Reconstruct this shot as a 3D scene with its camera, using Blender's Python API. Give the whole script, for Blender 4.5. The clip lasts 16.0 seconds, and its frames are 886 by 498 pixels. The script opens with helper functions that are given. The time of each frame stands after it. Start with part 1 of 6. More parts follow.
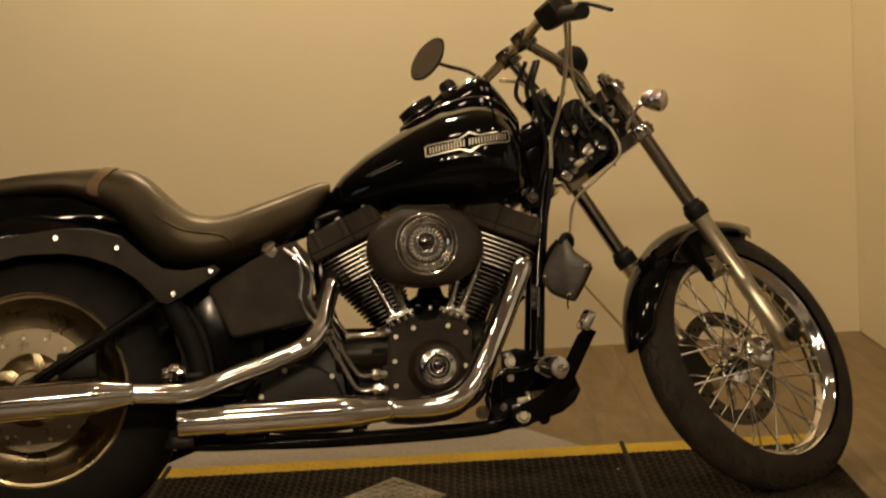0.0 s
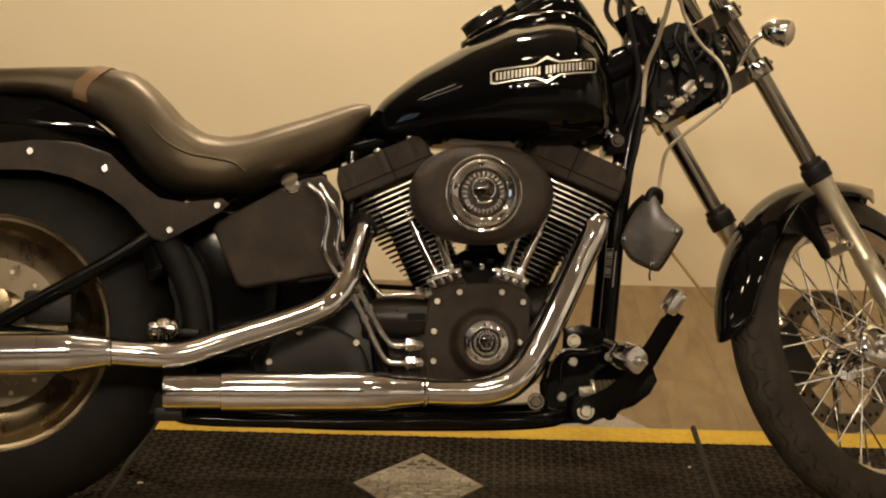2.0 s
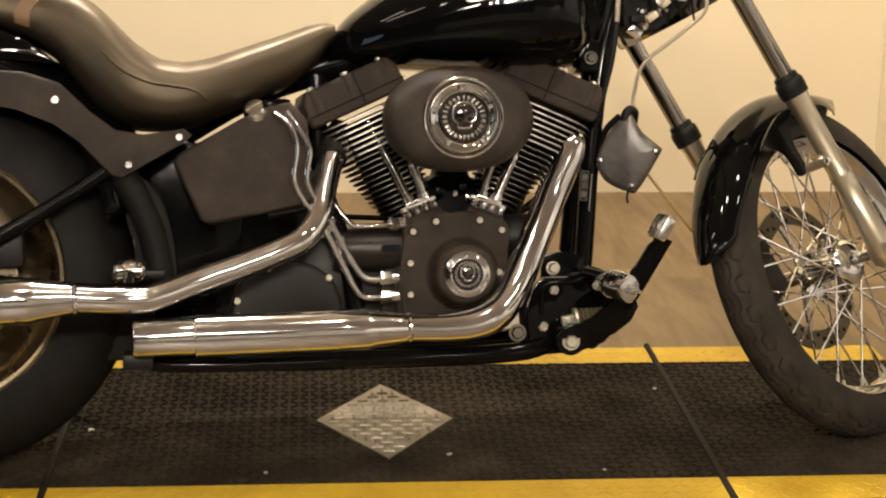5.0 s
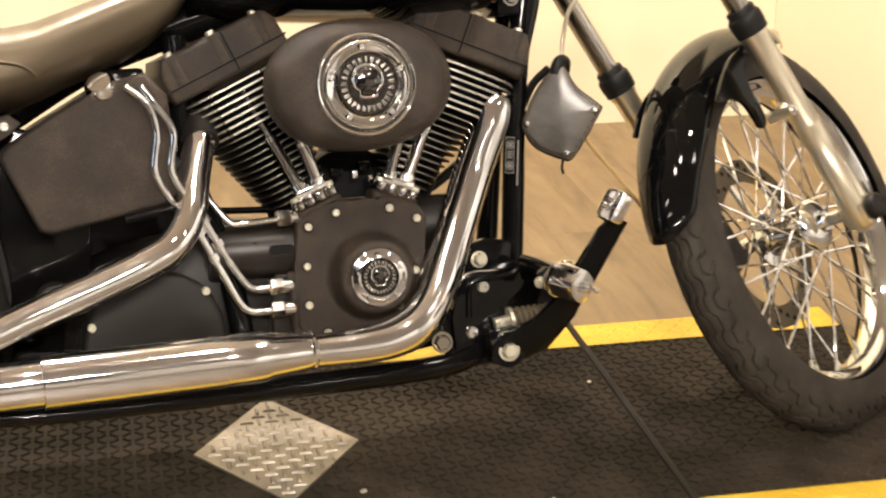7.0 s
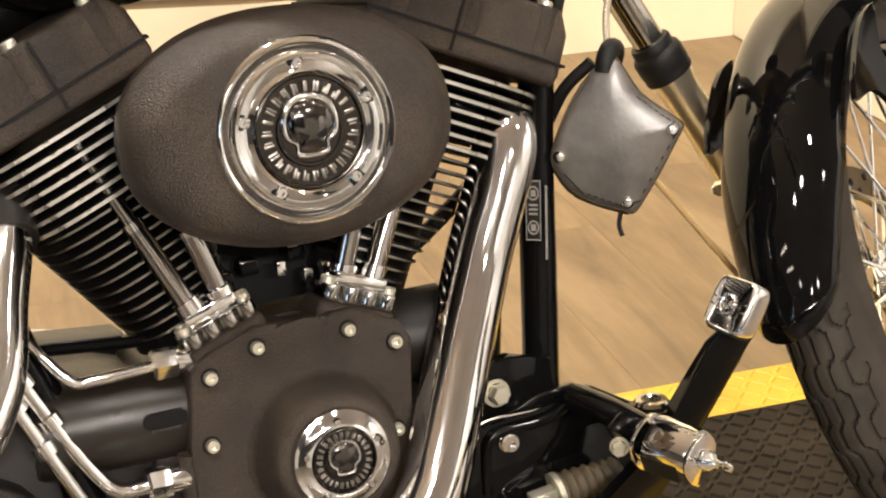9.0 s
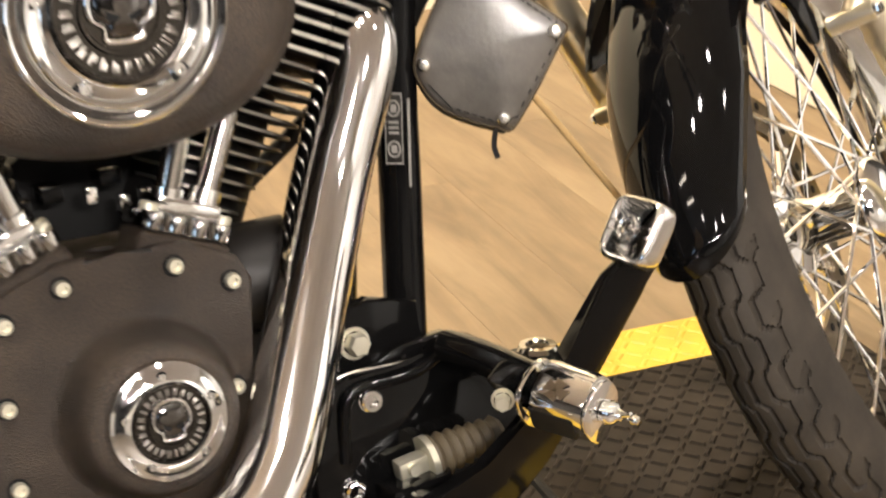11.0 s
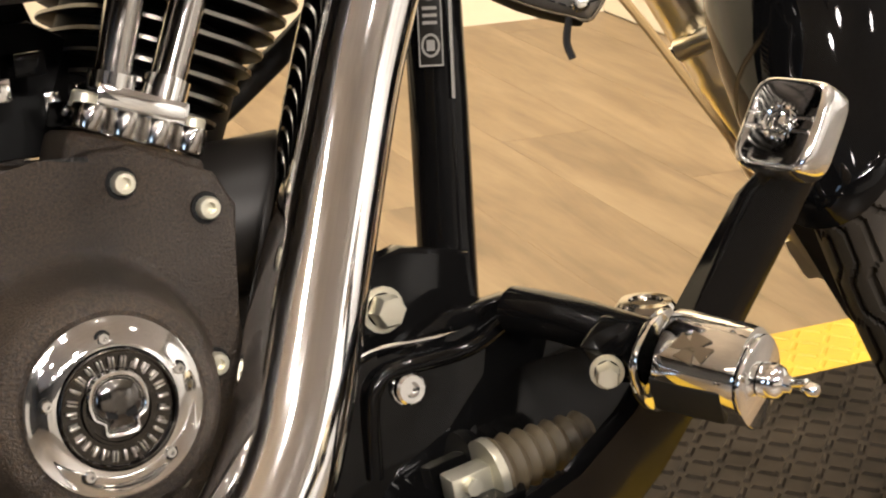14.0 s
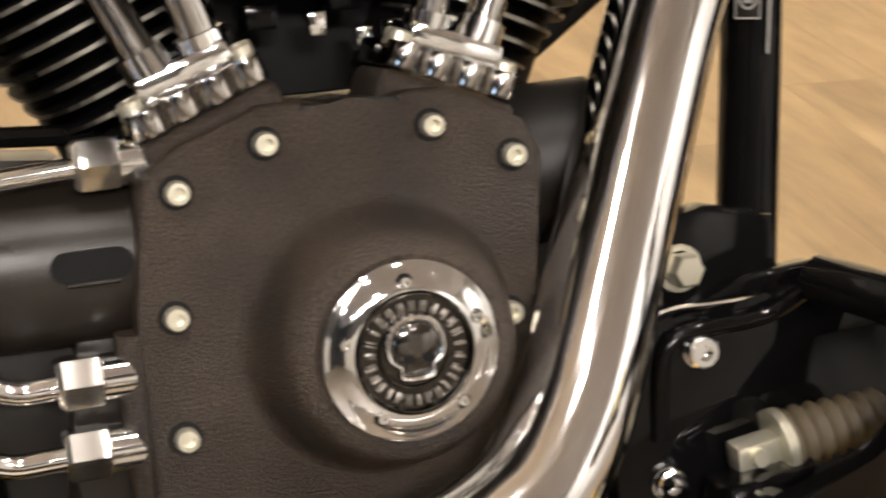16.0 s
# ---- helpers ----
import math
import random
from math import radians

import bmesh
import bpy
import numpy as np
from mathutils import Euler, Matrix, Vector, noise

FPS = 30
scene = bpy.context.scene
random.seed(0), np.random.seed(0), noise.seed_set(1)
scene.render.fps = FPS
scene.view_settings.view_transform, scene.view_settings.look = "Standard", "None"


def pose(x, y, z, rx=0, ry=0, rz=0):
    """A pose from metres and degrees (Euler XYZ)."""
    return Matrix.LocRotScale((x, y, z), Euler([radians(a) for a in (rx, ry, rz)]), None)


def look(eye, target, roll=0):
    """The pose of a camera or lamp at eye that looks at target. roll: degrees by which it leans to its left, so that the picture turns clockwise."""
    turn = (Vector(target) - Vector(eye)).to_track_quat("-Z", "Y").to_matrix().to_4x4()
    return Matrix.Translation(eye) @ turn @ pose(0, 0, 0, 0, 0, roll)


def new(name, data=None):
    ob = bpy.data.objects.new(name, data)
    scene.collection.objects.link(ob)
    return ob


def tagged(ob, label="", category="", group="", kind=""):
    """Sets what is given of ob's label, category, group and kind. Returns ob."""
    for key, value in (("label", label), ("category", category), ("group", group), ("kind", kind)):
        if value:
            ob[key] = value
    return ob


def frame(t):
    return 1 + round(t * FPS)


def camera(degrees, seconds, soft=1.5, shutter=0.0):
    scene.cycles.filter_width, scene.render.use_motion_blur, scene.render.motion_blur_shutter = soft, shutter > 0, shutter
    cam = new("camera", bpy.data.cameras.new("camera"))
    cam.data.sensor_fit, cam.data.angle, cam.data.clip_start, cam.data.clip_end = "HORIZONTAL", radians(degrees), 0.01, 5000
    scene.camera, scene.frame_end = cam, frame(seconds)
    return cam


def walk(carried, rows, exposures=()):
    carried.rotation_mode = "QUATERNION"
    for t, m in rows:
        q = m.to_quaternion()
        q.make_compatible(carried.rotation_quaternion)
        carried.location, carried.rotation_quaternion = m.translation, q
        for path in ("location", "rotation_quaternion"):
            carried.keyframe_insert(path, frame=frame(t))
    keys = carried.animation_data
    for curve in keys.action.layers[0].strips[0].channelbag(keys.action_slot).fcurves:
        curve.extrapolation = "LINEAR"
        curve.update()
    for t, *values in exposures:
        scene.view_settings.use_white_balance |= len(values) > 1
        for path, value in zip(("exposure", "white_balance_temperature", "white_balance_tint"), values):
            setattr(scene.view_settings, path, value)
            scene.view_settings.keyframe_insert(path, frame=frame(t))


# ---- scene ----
cam = camera(29.49, 16.0, 2.1, 0.5)
PATH = [
    (0, (1.0207, -3.8293, 1.0958), (0.9971, -1.8462, 0.8372), -3.34),
    (0.5, (0.9336, -3.6823, 1.1167), (0.9425, -1.7088, 0.7925), -3.16),
    (1, (0.9286, -3.4782, 1.1046), (0.9189, -1.5099, 0.7502), -1.65),
    (1.5, (0.9843, -3.2509, 1.1427), (0.9255, -1.2887, 0.7606), 0.63),
    (2, (0.9841, -3.1092, 1.1656), (0.9087, -1.1558, 0.7429), 0.79),
    (2.5, (0.9418, -3.0122, 1.2072), (0.8816, -1.0629, 0.7638), 0.57),
    (3, (0.8825, -2.9706, 1.2285), (0.8590, -1.0164, 0.8035), 0.63),
    (3.5, (0.8271, -2.9698, 1.2280), (0.8466, -1.0197, 0.7844), 0.89),
    (4, (0.7696, -2.9666, 1.2309), (0.8351, -1.0289, 0.7400), 1.20),
    (4.5, (0.7181, -2.9739, 1.2077), (0.8271, -1.0496, 0.6736), 1.49),
    (5, (0.6829, -2.9427, 1.2042), (0.8380, -1.0269, 0.6512), 0.96),
    (5.2, (0.6676, -2.8996, 1.2084), (0.8432, -0.9843, 0.6600), 0.40),
    (7.3, (0.6007, -2.0858, 1.1553), (0.9806, -0.2480, 0.4636), 0.06),
    (7.5, (0.6583, -1.8819, 1.0933), (1.0182, -0.0468, 0.3841), -0.24),
    (8, (0.7200, -1.5157, 1.0456), (1.1331, 0.2894, 0.2899), -1.00),
    (8.2, (0.6963, -1.4176, 1.0527), (1.1879, 0.3581, 0.2750), -0.69),
    (10.3, (0.6656, -1.2555, 1.0132), (1.2842, 0.4636, 0.1956), -0.76),
    (10.5, (0.6658, -1.2521, 1.0001), (1.3235, 0.4534, 0.1866), -0.26),
    (11, (0.7279, -1.1155, 0.9070), (1.4626, 0.5580, 0.0969), 0.45),
    (11.5, (0.7602, -0.9615, 0.7704), (1.5344, 0.7117, -0.0059), -0.31),
    (12, (0.7785, -0.9005, 0.7181), (1.5736, 0.7677, -0.0467), -0.70),
    (12.5, (0.8010, -0.8599, 0.6875), (1.6031, 0.8192, -0.0455), -0.64),
    (13, (0.8110, -0.8366, 0.6792), (1.6112, 0.8491, -0.0383), -0.54),
    (13.5, (0.8079, -0.8279, 0.6789), (1.6011, 0.8650, -0.0309), -0.42),
    (14, (0.8073, -0.8272, 0.6768), (1.5817, 0.8780, -0.0243), -0.48),
    (14.5, (0.8092, -0.8309, 0.6727), (1.5551, 0.8876, -0.0274), -0.82),
    (15, (0.8085, -0.8262, 0.6757), (1.5082, 0.8992, -0.0538), -1.01),
    (15.5, (0.8005, -0.8131, 0.6800), (1.4077, 0.9337, -0.0790), -0.53),
    (16, (0.7903, -0.7986, 0.6846), (1.2778, 0.9743, -0.1027), 0.36),
]
EXPO = [
    (0.0, -1.05, 8900, 13),
    (1.5, -0.46, 7900, 13),
    (2.5, -0.3, 7200, 13),
    (3.5, -0.4, 7000, 13),
    (4.2, -0.6, 6850, 13),
    (4.6, -0.3, 6750, 13),
    (5.0, 0.24, 6550, 13),
    (8.0, 1.05, 6150, 13),
    (10.5, 1.28, 5900, 13),
    (11.5, 1.38, 5950, 13),
    (12.3, 1.25, 5950, 13),
    (13.5, 1.18, 5900, 13),
    (16.0, 1.13, 5900, 13),
]
walk(cam, [(t, look(eye, target, roll)) for t, eye, target, roll in PATH], EXPO)

# ---------- light ----------
world = bpy.data.worlds.new("world")
scene.world = world
world.use_nodes = True
world.node_tree.nodes["Background"].inputs[0].default_value = (0.9, 0.75, 0.55, 1)
world.node_tree.nodes["Background"].inputs[1].default_value = 0.004


# ---------- materials ----------
def mat(name, color, rough=0.5, metal=0.0, coat=0.0, spec=0.5):
    m = bpy.data.materials.new(name)
    m.use_nodes = True
    b = m.node_tree.nodes["Principled BSDF"]
    b.inputs["Base Color"].default_value = (*color, 1)
    b.inputs["Roughness"].default_value = rough
    b.inputs["Metallic"].default_value = metal
    b.inputs["Coat Weight"].default_value = coat
    b.inputs["Coat Roughness"].default_value = 0.03
    b.inputs["Specular IOR Level"].default_value = spec
    return m


def node(m, kind, **inputs):
    n = m.node_tree.nodes.new(kind)
    for k, v in inputs.items():
        n.inputs[k].default_value = v
    return n


def wire(m, a, ao, b, bi):
    m.node_tree.links.new(a.outputs[ao], b.inputs[bi])


def bsdf(m):
    return m.node_tree.nodes["Principled BSDF"]


def coords(m, which="Object", scale=(1, 1, 1), turn=(0, 0, 0)):
    tc = m.node_tree.nodes.new("ShaderNodeTexCoord")
    mp = m.node_tree.nodes.new("ShaderNodeMapping")
    mp.inputs["Scale"].default_value = scale
    mp.inputs["Rotation"].default_value = turn
    wire(m, tc, which, mp, "Vector")
    return mp


def noisy(m, scale, detail=4, vec=None, rough=0.6):
    n = node(m, "ShaderNodeTexNoise", Scale=scale, Detail=detail, Roughness=rough)
    wire(m, vec or coords(m), "Vector", n, "Vector")
    return n


def bump(m, src, out, strength, dist=0.001):
    old = [l for l in m.node_tree.links if l.to_node == bsdf(m) and l.to_socket.name == "Normal"]
    b = node(m, "ShaderNodeBump", Strength=strength, Distance=dist)
    wire(m, src, out, b, "Height")
    if old:
        m.node_tree.links.new(old[0].from_socket, b.inputs["Normal"])
    wire(m, b, "Normal", bsdf(m), "Normal")


def ramp(m, src, out, stops):
    r = m.node_tree.nodes.new("ShaderNodeValToRGB")
    e = r.color_ramp.elements
    while len(e) < len(stops):
        e.new(0.5)
    for el, (p, c) in zip(e, stops):
        el.position, el.color = p, (*c, 1) if len(c) == 3 else c
    wire(m, src, out, r, "Fac")
    return r


def rough_var(m, scale, lo, hi, detail=3):
    n = noisy(m, scale, detail)
    mr = node(m, "ShaderNodeMapRange")
    mr.inputs["From Min"].default_value, mr.inputs["From Max"].default_value = 0.3, 0.7
    mr.inputs["To Min"].default_value, mr.inputs["To Max"].default_value = lo, hi
    wire(m, n, "Fac", mr, "Value")
    wire(m, mr, "Result", bsdf(m), "Roughness")


def grey(v, w=1.0):
    return (v * w, v, v / w)


M_PAINT = mat("black_gloss_paint", (0.0026, 0.0026, 0.0027), 0.04, 0, 0.0, 0.24)
rough_var(M_PAINT, 9, 0.03, 0.055)
bump(M_PAINT, noisy(M_PAINT, 60, 2), "Fac", 0.02, 0.0006)
M_FRAME = mat("black_frame_paint", (0.0035, 0.0034, 0.0034), 0.1, 0, 0.0, 0.16)
rough_var(M_FRAME, 14, 0.06, 0.14)
M_WRINKLE = mat("black_wrinkle_powder_coat", (0.03, 0.023, 0.017), 0.42, 0, 0, 0.5)
n1 = noisy(M_WRINKLE, 720, 3)
bump(M_WRINKLE, n1, "Fac", 0.95, 0.002)
n2 = noisy(M_WRINKLE, 14, 4)
grain = ramp(M_WRINKLE, n1, "Fac", [(0.38, (0.4, 0.4, 0.4)), (0.66, (1.8, 1.75, 1.7))])
# broad mottling; part of the cover's brown sheen is put into this colour
tone = ramp(M_WRINKLE, n2, "Fac", [(0.3, (0.014, 0.0098, 0.006)), (0.5, (0.028, 0.0198, 0.0125)), (0.75, (0.053, 0.0375, 0.0235))])
wmix = node(M_WRINKLE, "ShaderNodeVectorMath")
wmix.operation = "MULTIPLY"
wire(M_WRINKLE, grain, "Color", wmix, 0)
wire(M_WRINKLE, tone, "Color", wmix, 1)
wire(M_WRINKLE, wmix, "Vector", bsdf(M_WRINKLE), "Base Color")
M_SATIN = mat("satin_black_enamel", (0.011, 0.0095, 0.008), 0.4, 0, 0, 0.28)
rough_var(M_SATIN, 20, 0.34, 0.5)
M_CHROME = mat("chrome", (0.86, 0.86, 0.85), 0.05, 1)
rough_var(M_CHROME, 30, 0.03, 0.09)
M_CHROME_W = mat("chrome_with_smudges", (0.84, 0.83, 0.82), 0.08, 1)
rough_var(M_CHROME_W, 7, 0.035, 0.13, 6)
M_ALU = mat("brushed_aluminium", (0.76, 0.69, 0.53), 0.25, 0.95)
n4 = noisy(M_ALU, 60, 3, coords(M_ALU, "Object", (1, 1, 14)))
bump(M_ALU, n4, "Fac", 0.12, 0.0006)
rough_var(M_ALU, 12, 0.26, 0.38)
M_ALU_POL = mat("polished_aluminium", (0.84, 0.82, 0.78), 0.2, 1)
rough_var(M_ALU_POL, 25, 0.15, 0.28)
M_ZINC = mat("zinc_plated_steel", (0.66, 0.63, 0.51), 0.32, 0.8)
rough_var(M_ZINC, 80, 0.28, 0.44)
M_RUBBER = mat("tyre_rubber", (0.014, 0.013, 0.012), 0.66, 0, 0, 0.22)
n5 = noisy(M_RUBBER, 25, 5)
wire(M_RUBBER, ramp(M_RUBBER, n5, "Fac", [(0.3, (0.005, 0.0047, 0.0042)), (0.75, (0.012, 0.0105, 0.0085))]), "Color", bsdf(M_RUBBER), "Base Color")
bump(M_RUBBER, noisy(M_RUBBER, 500, 2), "Fac", 0.2, 0.0006)
M_SOFT = mat("black_soft_rubber", (0.008, 0.0076, 0.007), 0.55, 0, 0, 0.25)
bump(M_SOFT, noisy(M_SOFT, 300, 2), "Fac", 0.15, 0.0005)
M_LEATHER = mat("black_seat_vinyl", (0.03, 0.023, 0.014), 0.4, 0, 0, 1.0)
bsdf(M_LEATHER).inputs["Specular Tint"].default_value = (1.0, 0.82, 0.58, 1)
v1 = node(M_LEATHER, "ShaderNodeTexVoronoi", Scale=420.0)
wire(M_LEATHER, coords(M_LEATHER), "Vector", v1, "Vector")
bump(M_LEATHER, v1, "Distance", 0.25, 0.0006)
rough_var(M_LEATHER, 18, 0.34, 0.5)
M_POUCH = mat("worn_grey_black_leather", (0.06, 0.055, 0.05), 0.3, 0, 0, 0.9)
wire(M_POUCH, ramp(M_POUCH, noisy(M_POUCH, 22, 6), "Fac", [(0.28, (0.04, 0.037, 0.033)), (0.7, (0.14, 0.128, 0.112))]), "Color", bsdf(M_POUCH), "Base Color")
bump(M_POUCH, noisy(M_POUCH, 260, 4), "Fac", 0.3, 0.0008)
M_STRAP = mat("brown_leather_strap", (0.2, 0.115, 0.055), 0.5)
bump(M_STRAP, noisy(M_STRAP, 200, 3), "Fac", 0.3, 0.0006)
M_BRAID = mat("braided_cable_cover", (0.74, 0.66, 0.5), 0.32, 0.6)
w1 = node(M_BRAID, "ShaderNodeTexWave", Scale=180.0, Distortion=1.0)
wire(M_BRAID, coords(M_BRAID, "Object", (1, 1, 1), (0.6, 0.4, 0)), "Vector", w1, "Vector")
bump(M_BRAID, w1, "Fac", 0.5, 0.0008)
M_ROD = mat("golden_zinc_rod", (0.55, 0.38, 0.17), 0.4, 0.3)
rough_var(M_ROD, 60, 0.32, 0.5)
# near-black; stands for shade in holes, slots and wells, elsewhere plain black
M_DARK = mat("dark_recess", (0.005, 0.005, 0.005), 0.6, 0, 0, 0.15)
M_EMBLEM = mat("emblem_silver", (0.72, 0.68, 0.58), 0.3, 0.8)
M_LENS = mat("smoked_signal_lens", (0.5, 0.42, 0.33), 0.12, 0, 0.3)
M_MIRROR = mat("mirror_glass", (0.75, 0.75, 0.75), 0.02, 1)
M_DECAL = mat("printed_label_grey", (0.26, 0.25, 0.23), 0.4)

M_WALL = mat("cream_wall_paint", (0.83, 0.715, 0.495), 0.75)
wire(M_WALL, ramp(M_WALL, noisy(M_WALL, 1.3, 5), "Fac", [(0.3, (0.77, 0.678, 0.48)), (0.7, (0.82, 0.728, 0.525))]), "Color", bsdf(M_WALL), "Base Color")
bump(M_WALL, noisy(M_WALL, 120, 3), "Fac", 0.08, 0.001)
# dimness of the unseen showroom put into a dark wall colour
M_BACK = mat("dim_showroom_brown", (0.06, 0.052, 0.045), 0.7)
wire(M_BACK, ramp(M_BACK, noisy(M_BACK, 1.1, 4), "Fac", [(0.3, (0.022, 0.019, 0.016)), (0.7, (0.045, 0.039, 0.033))]), "Color", bsdf(M_BACK), "Base Color")
# for the added reflector panels out of view
M_PANEL = mat("pale_grey_reflector", (0.5, 0.49, 0.475), 0.6)
wire(M_PANEL, ramp(M_PANEL, noisy(M_PANEL, 1.6, 4), "Fac", [(0.35, (0.42, 0.395, 0.35)), (0.65, (0.58, 0.55, 0.49))]), "Color", bsdf(M_PANEL), "Base Color")
M_CEIL = mat("ceiling_paint", (0.55, 0.52, 0.48), 0.8)
wire(M_CEIL, ramp(M_CEIL, noisy(M_CEIL, 3, 4), "Fac", [(0.3, (0.55, 0.505, 0.475)), (0.7, (0.65, 0.6, 0.565))]), "Color", bsdf(M_CEIL), "Base Color")
M_WOOD = mat("oak_vinyl_plank", (0.36, 0.25, 0.15), 0.42)
oi = M_WOOD.node_tree.nodes.new("ShaderNodeObjectInfo")
wc = coords(M_WOOD, "Object", (9, 1.1, 1))
wadd = node(M_WOOD, "ShaderNodeVectorMath")
wadd.operation = "ADD"
wmul = node(M_WOOD, "ShaderNodeVectorMath")
wmul.operation = "SCALE"
wmul.inputs["Scale"].default_value = 37.0
wcomb = M_WOOD.node_tree.nodes.new("ShaderNodeCombineXYZ")
wire(M_WOOD, oi, "Random", wcomb, "X")
wire(M_WOOD, oi, "Random", wcomb, "Y")
wire(M_WOOD, wcomb, "Vector", wmul, 0)
wire(M_WOOD, wc, "Vector", wadd, 0)
wire(M_WOOD, wmul, "Vector", wadd, 1)
wn = node(M_WOOD, "ShaderNodeTexNoise", Scale=2.2, Detail=7.0, Roughness=0.62, Distortion=0.9)
wire(M_WOOD, wadd, "Vector", wn, "Vector")
wr = ramp(M_WOOD, wn, "Fac", [(0.28, (0.134, 0.086, 0.041)), (0.5, (0.2, 0.136, 0.066)), (0.75, (0.255, 0.18, 0.094))])
hs = node(M_WOOD, "ShaderNodeHueSaturation")
mr0 = node(M_WOOD, "ShaderNodeMapRange")
mr0.inputs["To Min"].default_value, mr0.inputs["To Max"].default_value = 0.93, 1.06
wire(M_WOOD, oi, "Random", mr0, "Value")
wire(M_WOOD, mr0, "Result", hs, "Value")
blot = ramp(M_WOOD, noisy(M_WOOD, 1.0, 4, coords(M_WOOD, "Object", (11, 4, 1), (0, 0, 0.5))), "Fac", [(0.34, (0.74, 0.72, 0.7)), (0.55, (1.0, 1.0, 1.0)), (0.75, (1.1, 1.1, 1.1))])
wblot = node(M_WOOD, "ShaderNodeVectorMath")
wblot.operation = "MULTIPLY"
wire(M_WOOD, wr, "Color", wblot, 0)
wire(M_WOOD, blot, "Color", wblot, 1)
wire(M_WOOD, wblot, "Vector", hs, "Color")
wire(M_WOOD, hs, "Color", bsdf(M_WOOD), "Base Color")
bump(M_WOOD, wn, "Fac", 0.06, 0.001)
M_MAT = mat("black_tread_mat_rubber", (0.03, 0.027, 0.023), 0.5, 0, 0, 0.04)
mfine = ramp(M_MAT, noisy(M_MAT, 9, 7), "Fac", [(0.3, (0.5, 0.5, 0.5)), (0.72, (1.25, 1.2, 1.15))])
mdust = ramp(M_MAT, noisy(M_MAT, 1.7, 3), "Fac", [(0.36, (0.02, 0.0165, 0.0128)), (0.62, (0.046, 0.038, 0.028))])
mmul = node(M_MAT, "ShaderNodeVectorMath")
mmul.operation = "MULTIPLY"
wire(M_MAT, mfine, "Color", mmul, 0)
wire(M_MAT, mdust, "Color", mmul, 1)
wire(M_MAT, mmul, "Vector", bsdf(M_MAT), "Base Color")
rough_var(M_MAT, 11, 0.45, 0.7, 5)
M_YELLOW = mat("yellow_tread_border", (0.62, 0.4, 0.02), 0.5)
wire(M_YELLOW, ramp(M_YELLOW, noisy(M_YELLOW, 8, 6), "Fac", [(0.3, (0.5, 0.31, 0.012)), (0.7, (0.68, 0.45, 0.025))]), "Color", bsdf(M_YELLOW), "Base Color")
M_PLATE = mat("grey_tread_plate", (0.4, 0.37, 0.33), 0.42, 0.5)
wire(M_PLATE, ramp(M_PLATE, noisy(M_PLATE, 14, 6), "Fac", [(0.3, (0.17, 0.152, 0.122)), (0.7, (0.34, 0.305, 0.25))]), "Color", bsdf(M_PLATE), "Base Color")
M_CARPET = mat("light_grey_rug", (0.4, 0.37, 0.32), 0.95)
wire(M_CARPET, ramp(M_CARPET, noisy(M_CARPET, 260, 3), "Fac", [(0.3, (0.25, 0.225, 0.19)), (0.7, (0.5, 0.46, 0.4))]), "Color", bsdf(M_CARPET), "Base Color")
bump(M_CARPET, noisy(M_CARPET, 300, 3), "Fac", 0.8, 0.004)


def emitter(name, color, strength):
    m = bpy.data.materials.new(name)
    m.use_nodes = True
    b = bsdf(m)
    b.inputs["Base Color"].default_value = (0.8, 0.8, 0.8, 1)
    b.inputs["Emission Color"].default_value = (*color, 1)
    b.inputs["Emission Strength"].default_value = strength
    return m


# ---------- mesh helpers ----------
def mesh_of(bm, name, material, sharp=38):
    bmesh.ops.recalc_face_normals(bm, faces=bm.faces)
    me = bpy.data.meshes.new(name)
    bm.to_mesh(me)
    bm.free()
    me.materials.append(material)
    me.shade_smooth()
    me.set_sharp_from_angle(angle=radians(sharp))
    return me


def part(name, bm, material, parent, label="", sharp=38):
    ob = new(name, mesh_of(bm, name, material, sharp))
    ob.parent = parent
    return tagged(ob, label) if label else ob


def thing(name, bm, material, label, category, kind="", group="", sharp=38):
    return tagged(new(name, mesh_of(bm, name, material, sharp)), label, category, group, kind)


def share(name, me, parent, m):
    ob = new(name, me)
    ob.parent = parent
    ob.matrix_local = m
    return ob


def box(x0, x1, y0, y1, z0, z1, bevel=0.0, bm=None, seg=2):
    b = bmesh.new()
    bmesh.ops.create_cube(b, size=1)
    for v in b.verts:
        v.co = Vector(((x0 + x1) / 2 + v.co.x * (x1 - x0), (y0 + y1) / 2 + v.co.y * (y1 - y0), (z0 + z1) / 2 + v.co.z * (z1 - z0)))
    if bevel:
        bmesh.ops.bevel(b, geom=b.edges[:], offset=bevel, segments=seg, affect="EDGES", profile=0.6)
    return b


def merge(*bms):
    out = bms[0]
    for b in bms[1:]:
        me = bpy.data.meshes.new("tmp")
        b.to_mesh(me)
        b.free()
        out.from_mesh(me)
        bpy.data.meshes.remove(me)
    return out


def moved(bm, m):
    bm.transform(m)
    return bm


def smooth_path(pts, n=6):
    pts = [Vector(p) for p in pts]
    ext = [2 * pts[0] - pts[1]] + pts + [2 * pts[-1] - pts[-2]]
    out = []
    for i in range(1, len(ext) - 2):
        p0, p1, p2, p3 = ext[i - 1 : i + 3]
        for k in range(n):
            t = k / n
            out.append(0.5 * (2 * p1 + (p2 - p0) * t + (2 * p0 - 5 * p1 + 4 * p2 - p3) * t * t + (3 * p1 - p0 - 3 * p2 + p3) * t**3))
    return out + [pts[-1]]


